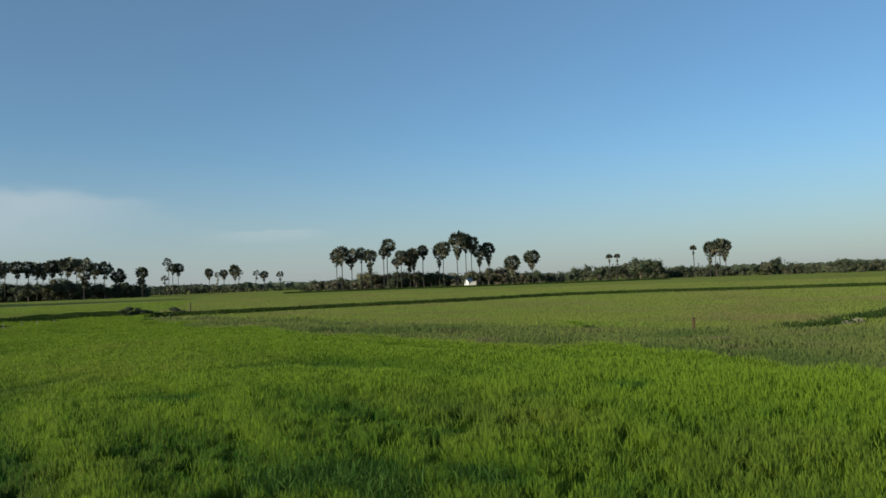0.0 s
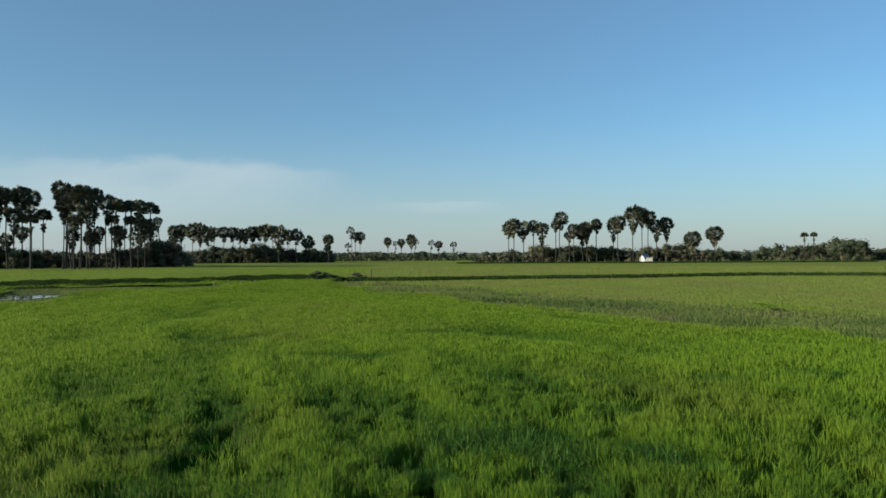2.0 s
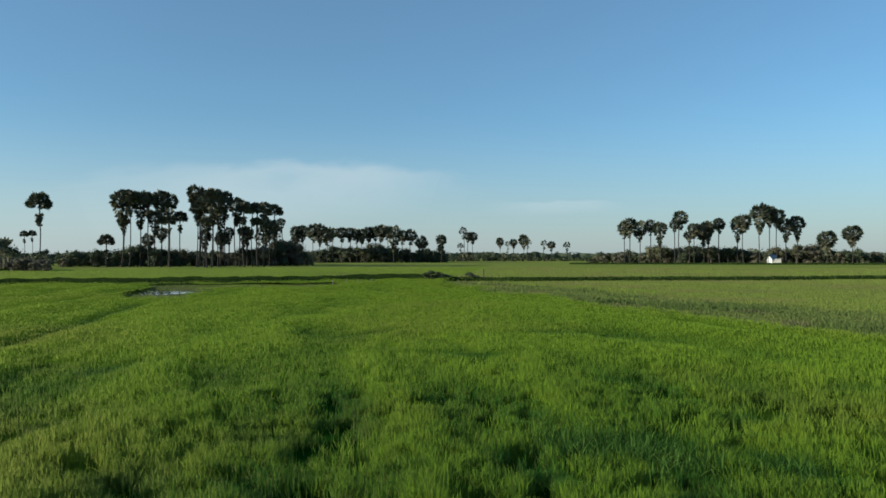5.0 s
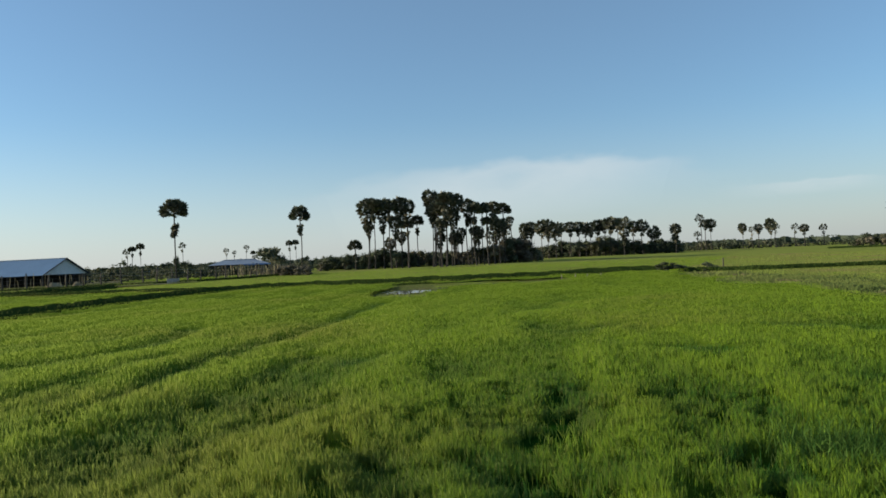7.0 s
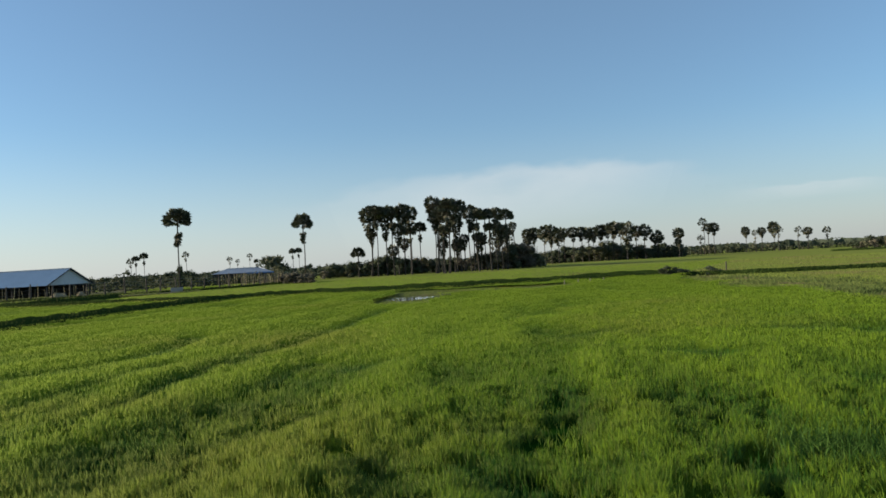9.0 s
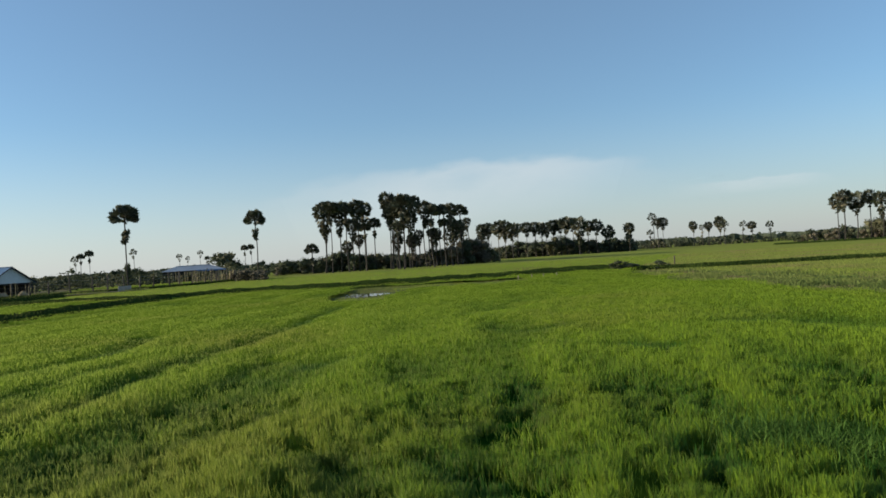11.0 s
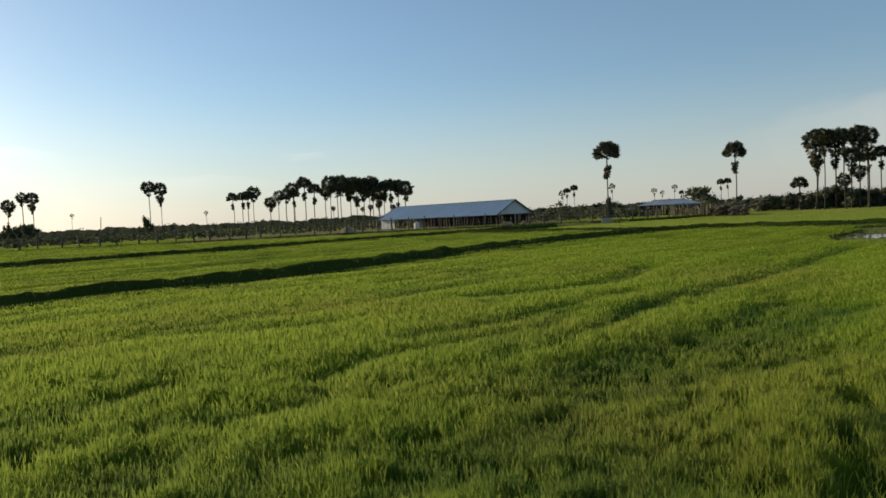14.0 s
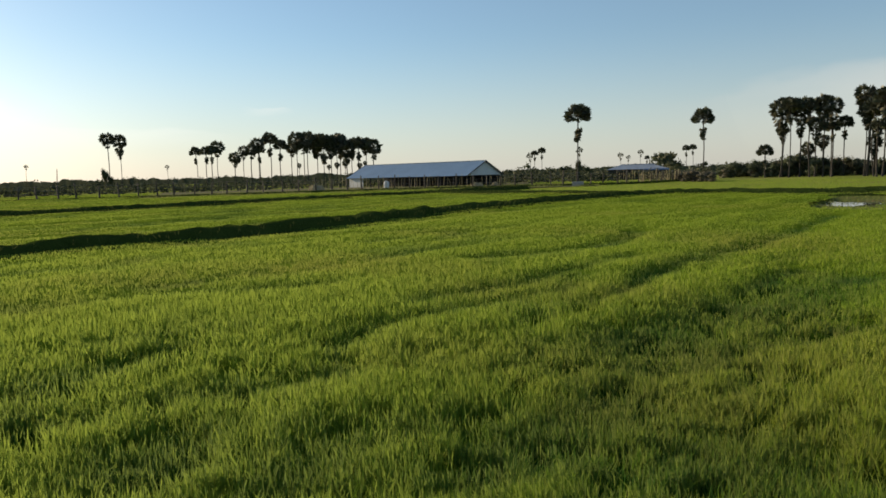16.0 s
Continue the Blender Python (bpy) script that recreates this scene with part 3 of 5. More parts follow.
def build_rice():
    RICE_KINDS = (("rice_field", M_RICE, "dense young bright green rice, uneven and patchy"), ("thin_rice_field", M_RICE_DULL, "thinner olive-green rice with dry patches"))
    heaps = {"rice_field": [], "thin_rice_field": []}
    for count, r0, r1, thinned, a0, a1 in ((900000, 3.5, 10.0, 0.54, -42.0, 136.0), (1250000, 10.0, 130.0, 0.42, -42.0, 136.0), (60000, 0.08, 3.5, 0.42, -42.0, 318.0), (90000, 3.5, 60.0, 0.42, 136.0, 318.0)):
        x, y, r = sow(count, r0, r1, a0, a1)
        even = np.clip((np.degrees(np.arctan2(-x, y)) - 50.0) / 25.0, 0, 1)
        tuft = value_noise(x * 6.5, y * 6.5, 14) * 0.65 + value_noise(x * 3.2, y * 3.2, 15) * 0.35
        tuft = tuft * (1 - 0.4 * even) + 0.22 * even
        keep = (tuft + rng.normal(0, 0.12, len(x)) > thinned + 0.06 * rank(x, y) * (r < 12)) & ~no_rice(x, y)
        x, y, r = x[keep], y[keep], r[keep]
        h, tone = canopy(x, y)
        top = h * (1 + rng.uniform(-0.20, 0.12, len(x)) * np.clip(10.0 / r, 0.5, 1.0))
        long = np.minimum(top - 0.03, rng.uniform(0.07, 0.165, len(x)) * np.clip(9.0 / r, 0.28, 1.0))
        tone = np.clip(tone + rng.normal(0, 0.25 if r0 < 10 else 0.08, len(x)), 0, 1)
        dull = inside(x + 2 * value_noise(x * 0.5, y * 0.5, 16) - 1, y, RIGHT_FIELD) | inside(x, y, FAR_FIELD)
        sparse = inside(x, y, RIGHT_FIELD) | inside(x, y, FAR_FIELD) | inside(x, y, WEST_FIELD)
        long = np.where(sparse, top, long)
        for pick, kind in ((~dull, "rice_field"), (dull, "thin_rice_field")):
            if not pick.any():
                continue
            if r1 <= 10:
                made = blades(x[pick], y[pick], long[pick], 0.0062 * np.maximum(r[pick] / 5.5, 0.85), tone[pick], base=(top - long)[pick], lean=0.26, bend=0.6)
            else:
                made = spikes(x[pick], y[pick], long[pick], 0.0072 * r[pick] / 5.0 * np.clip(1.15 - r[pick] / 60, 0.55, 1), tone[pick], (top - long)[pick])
            heaps[kind].append(made)
    for name, mat, label in RICE_KINDS:
        shift = np.cumsum([0] + [len(q[0]) for q in heaps[name]])
        v, tn = np.concatenate([q[0] for q in heaps[name]]), np.concatenate([q[2] for q in heaps[name]])
        t = np.concatenate([q[1] + k for q, k in zip(heaps[name], shift)])
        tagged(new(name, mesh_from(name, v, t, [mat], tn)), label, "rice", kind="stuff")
    rings, ang = np.geomspace(0.03, 132, 215), np.radians(np.linspace(-42, 318, 400))
    gx, gy = (-rings[:, None] * np.sin(ang)).ravel(), (rings[:, None] * np.cos(ang)).ravel()
    gh, gt = canopy(gx, gy)
    # gap shade painted into the sheet, stronger towards the standpoint
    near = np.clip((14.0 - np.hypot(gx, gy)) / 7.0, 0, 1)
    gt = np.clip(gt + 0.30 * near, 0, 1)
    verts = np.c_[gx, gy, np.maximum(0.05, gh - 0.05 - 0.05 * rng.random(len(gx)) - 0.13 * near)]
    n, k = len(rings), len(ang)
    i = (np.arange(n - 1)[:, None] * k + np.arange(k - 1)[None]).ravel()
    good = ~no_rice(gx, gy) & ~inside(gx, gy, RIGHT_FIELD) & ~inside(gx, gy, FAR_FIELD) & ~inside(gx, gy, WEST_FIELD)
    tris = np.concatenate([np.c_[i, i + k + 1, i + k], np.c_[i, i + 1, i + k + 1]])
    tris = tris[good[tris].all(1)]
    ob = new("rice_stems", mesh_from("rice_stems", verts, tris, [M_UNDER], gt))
    tagged(ob, "dense lower leaves and stems of the rice, gap shade painted in", "rice", kind="stuff")


def build_yard():
    """The worn ground before and round the long shed, with short dry grass."""
    gx, gy = np.meshgrid(np.arange(-150, -86, 1.0), np.arange(-12, 72, 1.0), indexing="ij")
    n, k = gx.shape
    gx, gy = gx.ravel(), gy.ravel()
    i = (np.arange(n - 1)[:, None] * k + np.arange(k - 1)[None]).ravel()
    tris = np.concatenate([np.c_[i, i + k, i + k + 1], np.c_[i, i + k + 1, i + 1]])
    tris = tris[inside(gx, gy, YARD)[tris].all(1)]
    me = mesh_from("yard_ground", np.c_[gx, gy, 0.05 + 0.05 * value_noise(gx * 0.4, gy * 0.4, 51)], tris, [M_YARD])
    tagged(new("yard_ground", me), "worn dry ground of the farm yard", "ground", kind="structure")
    x, y = rng.uniform(-118, -87, 30000), rng.uniform(-10, 58, 30000)
    keep = inside(x, y, YARD) & (value_noise(x * 0.5, y * 0.5, 52) > 0.45)
    x, y = x[keep], y[keep]
    v, t, tn = spikes(x, y, rng.uniform(0.08, 0.35, len(x)), np.full(len(x), 0.09), rng.uniform(0, 1, len(x)), np.full(len(x), 0.05), 0.4)
    tagged(new("yard_grass", mesh_from("yard_grass", v, t, [M_WEED], tn)), "short dry grass in the farm yard", "grass", kind="stuff")


def build_weeds():
    x, y, r = sow(330000, 11.0, 66.0, -60.0, 45.0)
    keep = in_weeds(x, y)
    x, y, r = x[keep], y[keep], r[keep]
    x, y = x + rng.normal(0, 0.7, len(x)), y + rng.normal(0, 0.7, len(x))
    clump = value_noise(x * 0.6, y * 0.6, 21) * 0.6 + value_noise(x * 1.7, y * 1.7, 22) * 0.4
    h = (0.05 + 0.27 * clump ** 2.4) * rng.uniform(0.5, 1.3, len(x))
    tone = np.clip(value_noise(x * 0.4, y * 0.4, 23) * 1.4 - 0.2 + rng.normal(0, 0.2, len(x)), 0, 1)
    v, t, tn = blades(x, y, h, 0.008 * np.maximum(r / 6.0, 1), tone, lean=0.38)
    ob = new("weeds", mesh_from("weeds", v, t, [M_WEED], tn))
    tagged(ob, "grey-green weeds and seeding grass on the rough strip", "weeds", kind="stuff")


def bund(line, h, w, label):
    """An uneven earth bank along a line, with its own coat of weeds."""
    pts = []
    for (x0, y0), (x1, y1) in zip(line, line[1:]):
        steps = max(2, int(math.hypot(x1 - x0, y1 - y0) / 0.4))
        pts += [(x0 + (x1 - x0) * i / steps, y0 + (y1 - y0) * i / steps) for i in range(steps)]
    p = np.array(pts + [line[-1]])
    for _ in range(14):
        p[1:-1] = (p[:-2] + 2 * p[1:-1] + p[2:]) / 4
    way = np.gradient(p, axis=0)
    way /= np.linalg.norm(way, axis=1)[:, None]
    side = np.c_[-way[:, 1], way[:, 0]]
    prof = [(-1.5, -0.05), (-1.0, 0.25), (-0.6, 0.8), (-0.2, 1.0), (0.2, 1.0), (0.6, 0.8), (1.0, 0.25), (1.5, -0.05)]
    rows = []
    for a, b in prof:
        wob = 1 + 0.5 * (value_noise(p[:, 0] * 0.8 + a * 3, p[:, 1] * 0.8, 31) - 0.5)
        hob = 1 + 0.26 * (value_noise(p[:, 0] * 0.6 + a, p[:, 1] * 0.6, 32) - 0.5) + 0.30 * (value_noise(p[:, 0] * 2.1 + a * 2, p[:, 1] * 2.1, 35) - 0.5)
        rows.append(np.c_[p + side * (a * w * wob)[:, None], np.maximum(b * h * hob, -0.05)])
    verts = np.stack(rows, 1)
    n, k = verts.shape[:2]
    i = (np.arange(n - 1)[:, None] * k + np.arange(k - 1)[None]).ravel()
    tris = np.concatenate([np.c_[i, i + k, i + k + 1], np.c_[i, i + k + 1, i + 1]])
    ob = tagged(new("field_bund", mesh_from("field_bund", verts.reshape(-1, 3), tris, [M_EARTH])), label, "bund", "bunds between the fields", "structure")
    total = np.linalg.norm(np.diff(p, axis=0), axis=1).sum()
    count = int(min(9500, total * 170))
    s = rng.integers(0, n, count)
    off = rng.normal(0, 0.55, count) * w
    x, y = p[s, 0] + side[s, 0] * off + rng.normal(0, 0.35, count), p[s, 1] + side[s, 1] * off + rng.normal(0, 0.35, count)
    z = h * np.clip(1.15 - np.abs(off) / w, 0, 1) * 0.8
    r = np.hypot(x, y)
    lump = 0.4 * value_noise(x * 0.7, y * 0.7, 33) + 0.6 * value_noise(x * 2.6, y * 2.6, 36)
    hh = (0.05 + 0.13 * lump) * rng.uniform(0.6, 1.3, count)
    tone = np.clip(0.35 + 0.5 * value_noise(x * 0.3, y * 0.3, 34) + rng.normal(0, 0.2, count), 0, 1)
    v, t, tn = blades(x, y, hh, 0.012 * np.maximum(r / 9.0, 1), tone, lean=0.5)
    v[:, 2] += np.repeat(z, 5)
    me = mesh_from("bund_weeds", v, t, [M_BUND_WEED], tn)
    g = new("bund_weeds", me)
    g.parent = ob
    tagged(g, "dark rank weeds on the bank", kind="stuff")


def build_tufts():
    """Rank tufts of broad-leaved grass that stand in the rice."""
    made = []
    for cx, cy, wide, count in ((-1.35, 6.7, 0.55, 800), (-0.6, 6.4, 0.45, 500), (0.25, 6.4, 0.30, 200)):
        x, y = rng.normal(cx, wide * 0.6, count), rng.normal(cy, wide * 0.6, count)
        long = rng.uniform(0.10, 0.20, count)
        made.append(blades(x, y, long, rng.uniform(0.006, 0.010, count), rng.uniform(0, 1, count), base=rng.uniform(0.10, 0.22, count), lean=0.6, bend=0.9))
    shift = np.cumsum([0] + [len(q[0]) for q in made])
    v, tn = np.concatenate([q[0] for q in made]), np.concatenate([q[2] for q in made])
    t = np.concatenate([q[1] + k for q, k in zip(made, shift)])
    tagged(new("grass_tufts", mesh_from("grass_tufts", v, t, [M_TUFT], tn)), "rank dark tufts of broad-leaved grass in the rice", "grass", kind="stuff")


build_rice()
build_tufts()
build_yard()
build_weeds()
for line, h, w in BUNDS:
    bund(line, h, w, "low uneven earth bund overgrown with dark weeds")


# ---- pond ----
def build_pond():
    gx, gy = np.meshgrid(np.arange(-40, -16, 0.4), np.arange(18, 46, 0.4), indexing="ij")
    n, k = gx.shape
    gx, gy = gx.ravel(), gy.ravel()
    i = (np.arange(n - 1)[:, None] * k + np.arange(k - 1)[None]).ravel()
    tris = np.concatenate([np.c_[i, i + k, i + k + 1], np.c_[i, i + k + 1, i + 1]])
    tris = tris[in_pond(gx, gy, 1.35)[tris].all(1)]
    mud = mesh_from("mud", np.c_[gx, gy, 0.036 + 0.012 * value_noise(gx * 1.3, gy * 1.3, 42)], tris, [M_MUD])
    tagged(new("mud", mud), "wet mud margin round the puddle", "mud", kind="structure")
    for number, (px, py, wide, deep) in enumerate(POOLS):
        c, s = math.cos(radians(43.0)), math.sin(radians(43.0))
        bm = bmesh.new()
        ring = []
        for i in range(72):
            w = 2 * math.pi * i / 72
            k = 1 + 0.20 * math.sin(3 * w + 1 + number) + 0.12 * math.sin(7 * w + number) + 0.06 * math.sin(13 * w + 2)
            u, v = wide * k * math.cos(w), deep * k * math.sin(w)
            ring.append(bm.verts.new((px + u * c - v * s, py + u * s + v * c, 0.060)))
        bm.faces.new(ring)
        me = bpy.data.meshes.new("water")
        bm.to_mesh(me)
        bm.free()
        me.materials.append(M_WATER)
        tagged(new("water", me), "shallow puddle of still water reflecting the sky", "puddle", "puddles in the field", "structure")
    x, y = rng.uniform(-36, -20, 26000), rng.uniform(22, 43, 26000)
    keep = in_pond(x, y, 1.3) & (value_noise(x * 0.7, y * 0.7, 41) > 0.12) & ((np.min([np.hypot(x - q[0], y - q[1]) / max(q[2:]) for q in POOLS], 0) > 1.25) | (rng.random(26000) < 0.03))
    x, y = x[keep], y[keep]
    v, t, tn = blades(x, y, rng.uniform(0.05, 0.20, len(x)), np.full(len(x), 0.035), np.clip(rng.normal(0.45, 0.3, len(x)), 0, 1), lean=0.3)
    tagged(new("reeds", mesh_from("reeds", v, t, [M_WEED], tn)), "thin pale stalks standing in the puddle", "reeds", kind="stuff")


build_pond()


# ---- palms ----
def fan_leaf(verts, tris, idx, root, way, reach, size, mat):
    """A pale stalk and a pleated fan, folded along its middle, with split tips."""
    way = way.normalized()
    a = way.cross(Vector((0, 0, 1)))
    a = a.normalized() if a.length > 0.1 else Vector((1, 0, 0))
    nrm = a.cross(way)
    turn = random.gauss(0, 0.75)
    a, nrm = a * math.cos(turn) + nrm * math.sin(turn), nrm * math.cos(turn) - a * math.sin(turn)
    hub = root + way * reach
    b0 = len(verts)
    verts += [root - a * 0.011, root + a * 0.011, hub + a * 0.007, hub - a * 0.007]
    tris += [(b0, b0 + 1, b0 + 2), (b0, b0 + 2, b0 + 3)]
    idx += [1, 1]
    way = (way + nrm * random.uniform(-0.25, 0.25) - Vector((0, 0, random.uniform(0, 0.25)))).normalized()
    a = way.cross(nrm).normalized() * -1
    nrm = a.cross(way)
    b1 = len(verts)
    verts.append(hub)
    ribs, fold = 9, random.uniform(0.15, 0.45)
    for k in range(2 * ribs + 1):
        w = math.radians(-140 + 280 * k / (2 * ribs))
        rad = size * ((1.0 + random.uniform(-0.10, 0.10)) if k % 2 == 0 else 0.66) * (0.82 + 0.18 * math.cos(w))
        p = hub + (way * math.cos(w) + a * math.sin(w)) * rad + nrm * (rad * fold * abs(math.sin(w)) + size * 0.04 * (1 if k % 2 else -1))
        verts.append(p)
    for k in range(2 * ribs):
        tris.append((b1, b1 + 1 + k, b1 + 2 + k))
        idx.append(mat)


def palm_crown(style):
    """A crown of fans one unit wide round the trunk's head at the origin."""
    verts, tris, idx = [], [], []
    leaves, lo, old = {"round": (64, -0.92, -0.15), "flat": (72, -0.28, -0.2), "skirt": (56, -0.62, -0.05), "thin": (24, -0.45, -0.3)}[style]
    for i in range(leaves):
        up = 0.98 - (0.98 - lo) * (i + 0.5) / leaves
        el = math.asin(max(-1, min(1, up)))
        az = i * 2.39996 + random.uniform(-0.35, 0.35)
        way = Vector((math.cos(az) * math.cos(el), math.sin(az) * math.cos(el), math.sin(el)))
        dry = 1 if up < old and random.random() < 0.55 else 0
        reach = random.uniform(0.24, 0.33) * (1 - 0.18 * max(0.0, -up))
        size = random.uniform(0.15, 0.185) * (0.9 if style == "thin" else 1.0)
        fan_leaf(verts, tris, idx, Vector((0, 0, 0.02 * up)), way, reach, size, dry)
    top = mesh_from("crown", [tuple(v) for v in verts], tris, [M_PALM, M_PALM_DRY], index=idx)
    verts, tris, idx = [], [], []
    hang = {"round": 10, "flat": 24, "skirt": 44, "thin": 8}[style]
    for i in range(hang):
        az, s = i * 2.39996, (i + 0.5) / hang
        if style == "flat":
            z, out, size = -0.30 - 0.42 * s, 0.13 * (1 - 0.6 * s), random.uniform(0.09, 0.13)
        elif style == "skirt":
            z, out, size = -0.10 - 0.78 * s, 0.24 * (1 - s) + 0.03, random.uniform(0.11, 0.16) * (1 - 0.35 * s)
        else:
            z, out, size = -0.20 - 0.34 * s, 0.16 * (1 - s) + 0.04, random.uniform(0.10, 0.14)
        way = Vector((math.cos(az), math.sin(az), -random.uniform(0.3, 1.5)))
        fan_leaf(verts, tris, idx, Vector((0, 0, z)), way, out * random.uniform(0.7, 1.1), size, 1 if random.random() < 0.45 else 0)
    return top, mesh_from("hanging_leaves", [tuple(v) for v in verts], tris, [M_PALM, M_PALM_DRY], index=idx)


random.seed(11)
CROWNS = {k: [palm_crown(k) for _ in range(5)] for k in ("round", "flat", "skirt", "thin")}
TRUNKS = []
for i in range(5):
    bx, by = random.uniform(-0.03, 0.03), random.uniform(-0.03, 0.03)
    path = [(bx * math.sin(math.pi * s), by * math.sin(math.pi * s), s) for s in (0, 0.04, 0.15, 0.3, 0.5, 0.7, 0.85, 0.95, 1.0)]
    TRUNKS.append(path)
PALM_LABELS = {"round": "tall sugar palm with a full round crown and bare trunk", "flat": "tall sugar palm with a spreading crown above hanging dry leaves", "skirt": "tall sugar palm with a skirt of dry brown leaves", "thin": "slender sugar palm with a small open crown"}


def palm(x, y, top, wide, style, group):
    """A palm at x, y whose crown, wide metres across, ends at the height top."""
    head = top - 0.51 * wide
    t = thing("sugar_palm", pose(x, y, 0, 0, 0, random.uniform(0, 360)), PALM_LABELS[style], "palm tree", group)
    path = random.choice(TRUNKS)
    thick = random.uniform(0.10, 0.15)
    v, f = tube([(px * head, py * head, pz * head) for px, py, pz in path], [thick * q for q in (1.6, 1.2, 1.0, 0.9, 0.85, 0.85, 0.9, 1.0, 0.7)], 7)
    part("trunk", mesh_from("trunk", v, f, [M_TRUNK]), None, t)
    tall = wide * random.uniform(0.9, 1.05)
    for name, data in zip(("crown", "hanging_leaves"), random.choice(CROWNS[style])):
        if data:
            part(name, data, None, t, "dry brown leaves below the crown" if name == "hanging_leaves" else "").matrix_basis = Matrix.LocRotScale((0, 0, head), None, (wide, wide, tall))


def grove(rows, styles, group, deep=0.0, wider=1.0, lift=0.0):
    for x, y, top, wide in rows:
        s = 1 + random.uniform(-deep, deep)
        wd = wide * s * wider
        palm(x * s, y * s, 2 + (top - 2) * s * random.uniform(0.97, 1.03) + 0.06 * wd + lift, wd, random.choice(styles), group)


ALL = ("round", "round", "skirt", "flat")
grove([
    (-29.0, 192.8, 11.3, 3.4), (-27.8, 193.0, 12.4, 3.1), (-25.2, 193.3, 11.4, 3.7), (-22.4, 193.7, 12.1, 2.8), (-20.1, 193.9, 11.2, 3.4), (-16.4, 194.3, 12.1, 2.5), (-15.0, 194.4, 14.2, 3.7),
    (-12.8, 194.5, 9.0, 2.5), (-11.6, 194.6, 10.9, 3.1), (-9.2, 194.7, 10.9, 4.0), (-8.2, 194.8, 11.2, 3.4), (-5.5, 194.9, 11.9, 2.8), (-1.2, 195.0, 11.9, 3.4), (0.2, 195.0, 12.7, 3.7),
    (4.0, 194.9, 15.5, 4.3), (6.2, 194.9, 14.5, 3.7), (7.9, 194.8, 13.9, 3.4), (9.9, 194.7, 11.7, 3.4), (12.4, 194.6, 11.9, 3.4), (18.8, 194.1, 8.4, 4.0), (24.1, 193.5, 10.0, 4.0),
], ("round", "round", "round", "skirt"), "palms round the white hut", 0.03, 1.42)
grove([(52.3, 223.9, 8.4, 2.6), (54.7, 223.4, 8.4, 2.4), (76.4, 216.9, 10.0, 2.6)], ("flat",), "scattered palms")
grove([(80.8, 215.3, 10.6, 4.0), (82.2, 214.8, 11.1, 3.7), (83.3, 214.4, 11.6, 4.4), (84.8, 213.8, 11.4, 4.4)], ("round", "skirt"), "small clump of palms", 0.02, 1.25)
grove([
    (-117.7, 275.9, 11.4, 3.8), (-108.8, 279.5, 14.6, 3.8), (-106.9, 280.2, 12.8, 3.3), (-105.1, 281.0, 13.2, 4.3), (-109.9, 279.1, 8.1, 2.9), (-94.2, 284.8, 10.4, 3.3), (-91.0, 285.8, 8.8, 2.9),
    (-88.8, 286.5, 10.0, 3.3), (-84.7, 287.8, 11.2, 4.3), (-83.1, 288.2, 9.9, 3.3), (-76.6, 290.0, 8.8, 2.9), (-73.7, 290.8, 8.8, 3.3), (-67.4, 292.3, 8.4, 2.9),
], ("round", "thin"), "scattered palms", 0.02, 1.35)
grove([
    (-136.0, 197.2, 12.5, 3.4), (-134.4, 198.3, 12.8, 3.4), (-131.3, 200.3, 13.5, 4.2), (-129.6, 201.4, 13.0, 3.4), (-127.6, 202.7, 12.1, 3.8), (-126.1, 203.6, 12.0, 3.1), (-123.4, 205.3, 12.5, 3.4),
    (-121.3, 206.6, 11.8, 3.1), (-119.2, 207.8, 11.6, 3.1), (-117.7, 208.6, 11.7, 3.4), (-115.7, 209.8, 12.7, 3.4), (-113.8, 210.8, 12.1, 3.1), (-112.1, 211.7, 13.3, 3.8), (-110.4, 212.6, 12.6, 3.1),
    (-108.3, 213.7, 13.0, 4.2), (-105.6, 215.0, 11.1, 3.1), (-103.1, 216.2, 11.5, 3.4), (-99.9, 217.7, 9.2, 3.4), (-93.8, 220.4, 9.8, 3.1),
], ("round", "round", "skirt"), "long row of palms", 0.03, 1.6)
grove([
    (-113.6, 104.8, 14.9, 3.7), (-112.6, 105.9, 15.0, 3.2), (-111.2, 107.3, 15.3, 3.7), (-110.1, 108.5, 14.6, 3.2), (-108.5, 110.1, 15.0, 3.2), (-107.5, 111.0, 15.2, 3.2), (-113.3, 105.1, 10.2, 2.0),
    (-109.4, 109.2, 10.9, 2.5), (-107.4, 111.1, 10.0, 2.2), (-105.9, 112.5, 11.1, 2.5), (-115.4, 102.8, 6.2, 2.5),
], ("skirt", "skirt", "flat"), "dense palm grove", 0.04, 1.5, 0.4)
grove([
    (-98.9, 109.5, 15.9, 3.3), (-98.5, 109.9, 14.7, 3.5), (-97.8, 110.5, 13.7, 3.3), (-96.8, 111.3, 15.2, 3.3), (-95.9, 112.2, 15.1, 3.3), (-94.9, 113.0, 14.5, 2.8), (-98.7, 109.6, 12.4, 2.8),
    (-96.6, 111.5, 11.9, 2.8), (-95.5, 112.5, 11.2, 2.8), (-97.5, 110.8, 9.2, 1.9),
], ("skirt", "skirt", "flat"), "dense palm grove", 0.04, 1.42, 0.75)
grove([
    (-95.7, 117.5, 13.7, 3.1), (-94.5, 118.5, 13.3, 2.9), (-93.2, 119.5, 13.0, 2.9), (-92.4, 120.1, 13.1, 2.9), (-91.4, 120.9, 13.0, 2.7), (-89.7, 122.1, 13.1, 3.1), (-95.2, 117.9, 10.0, 2.2),
    (-94.0, 118.8, 8.3, 2.4), (-92.4, 120.1, 9.5, 1.9), (-90.5, 121.6, 9.6, 2.4),
], ("skirt", "skirt", "flat"), "dense palm grove", 0.04, 1.42, 0.4)
random.seed(71)
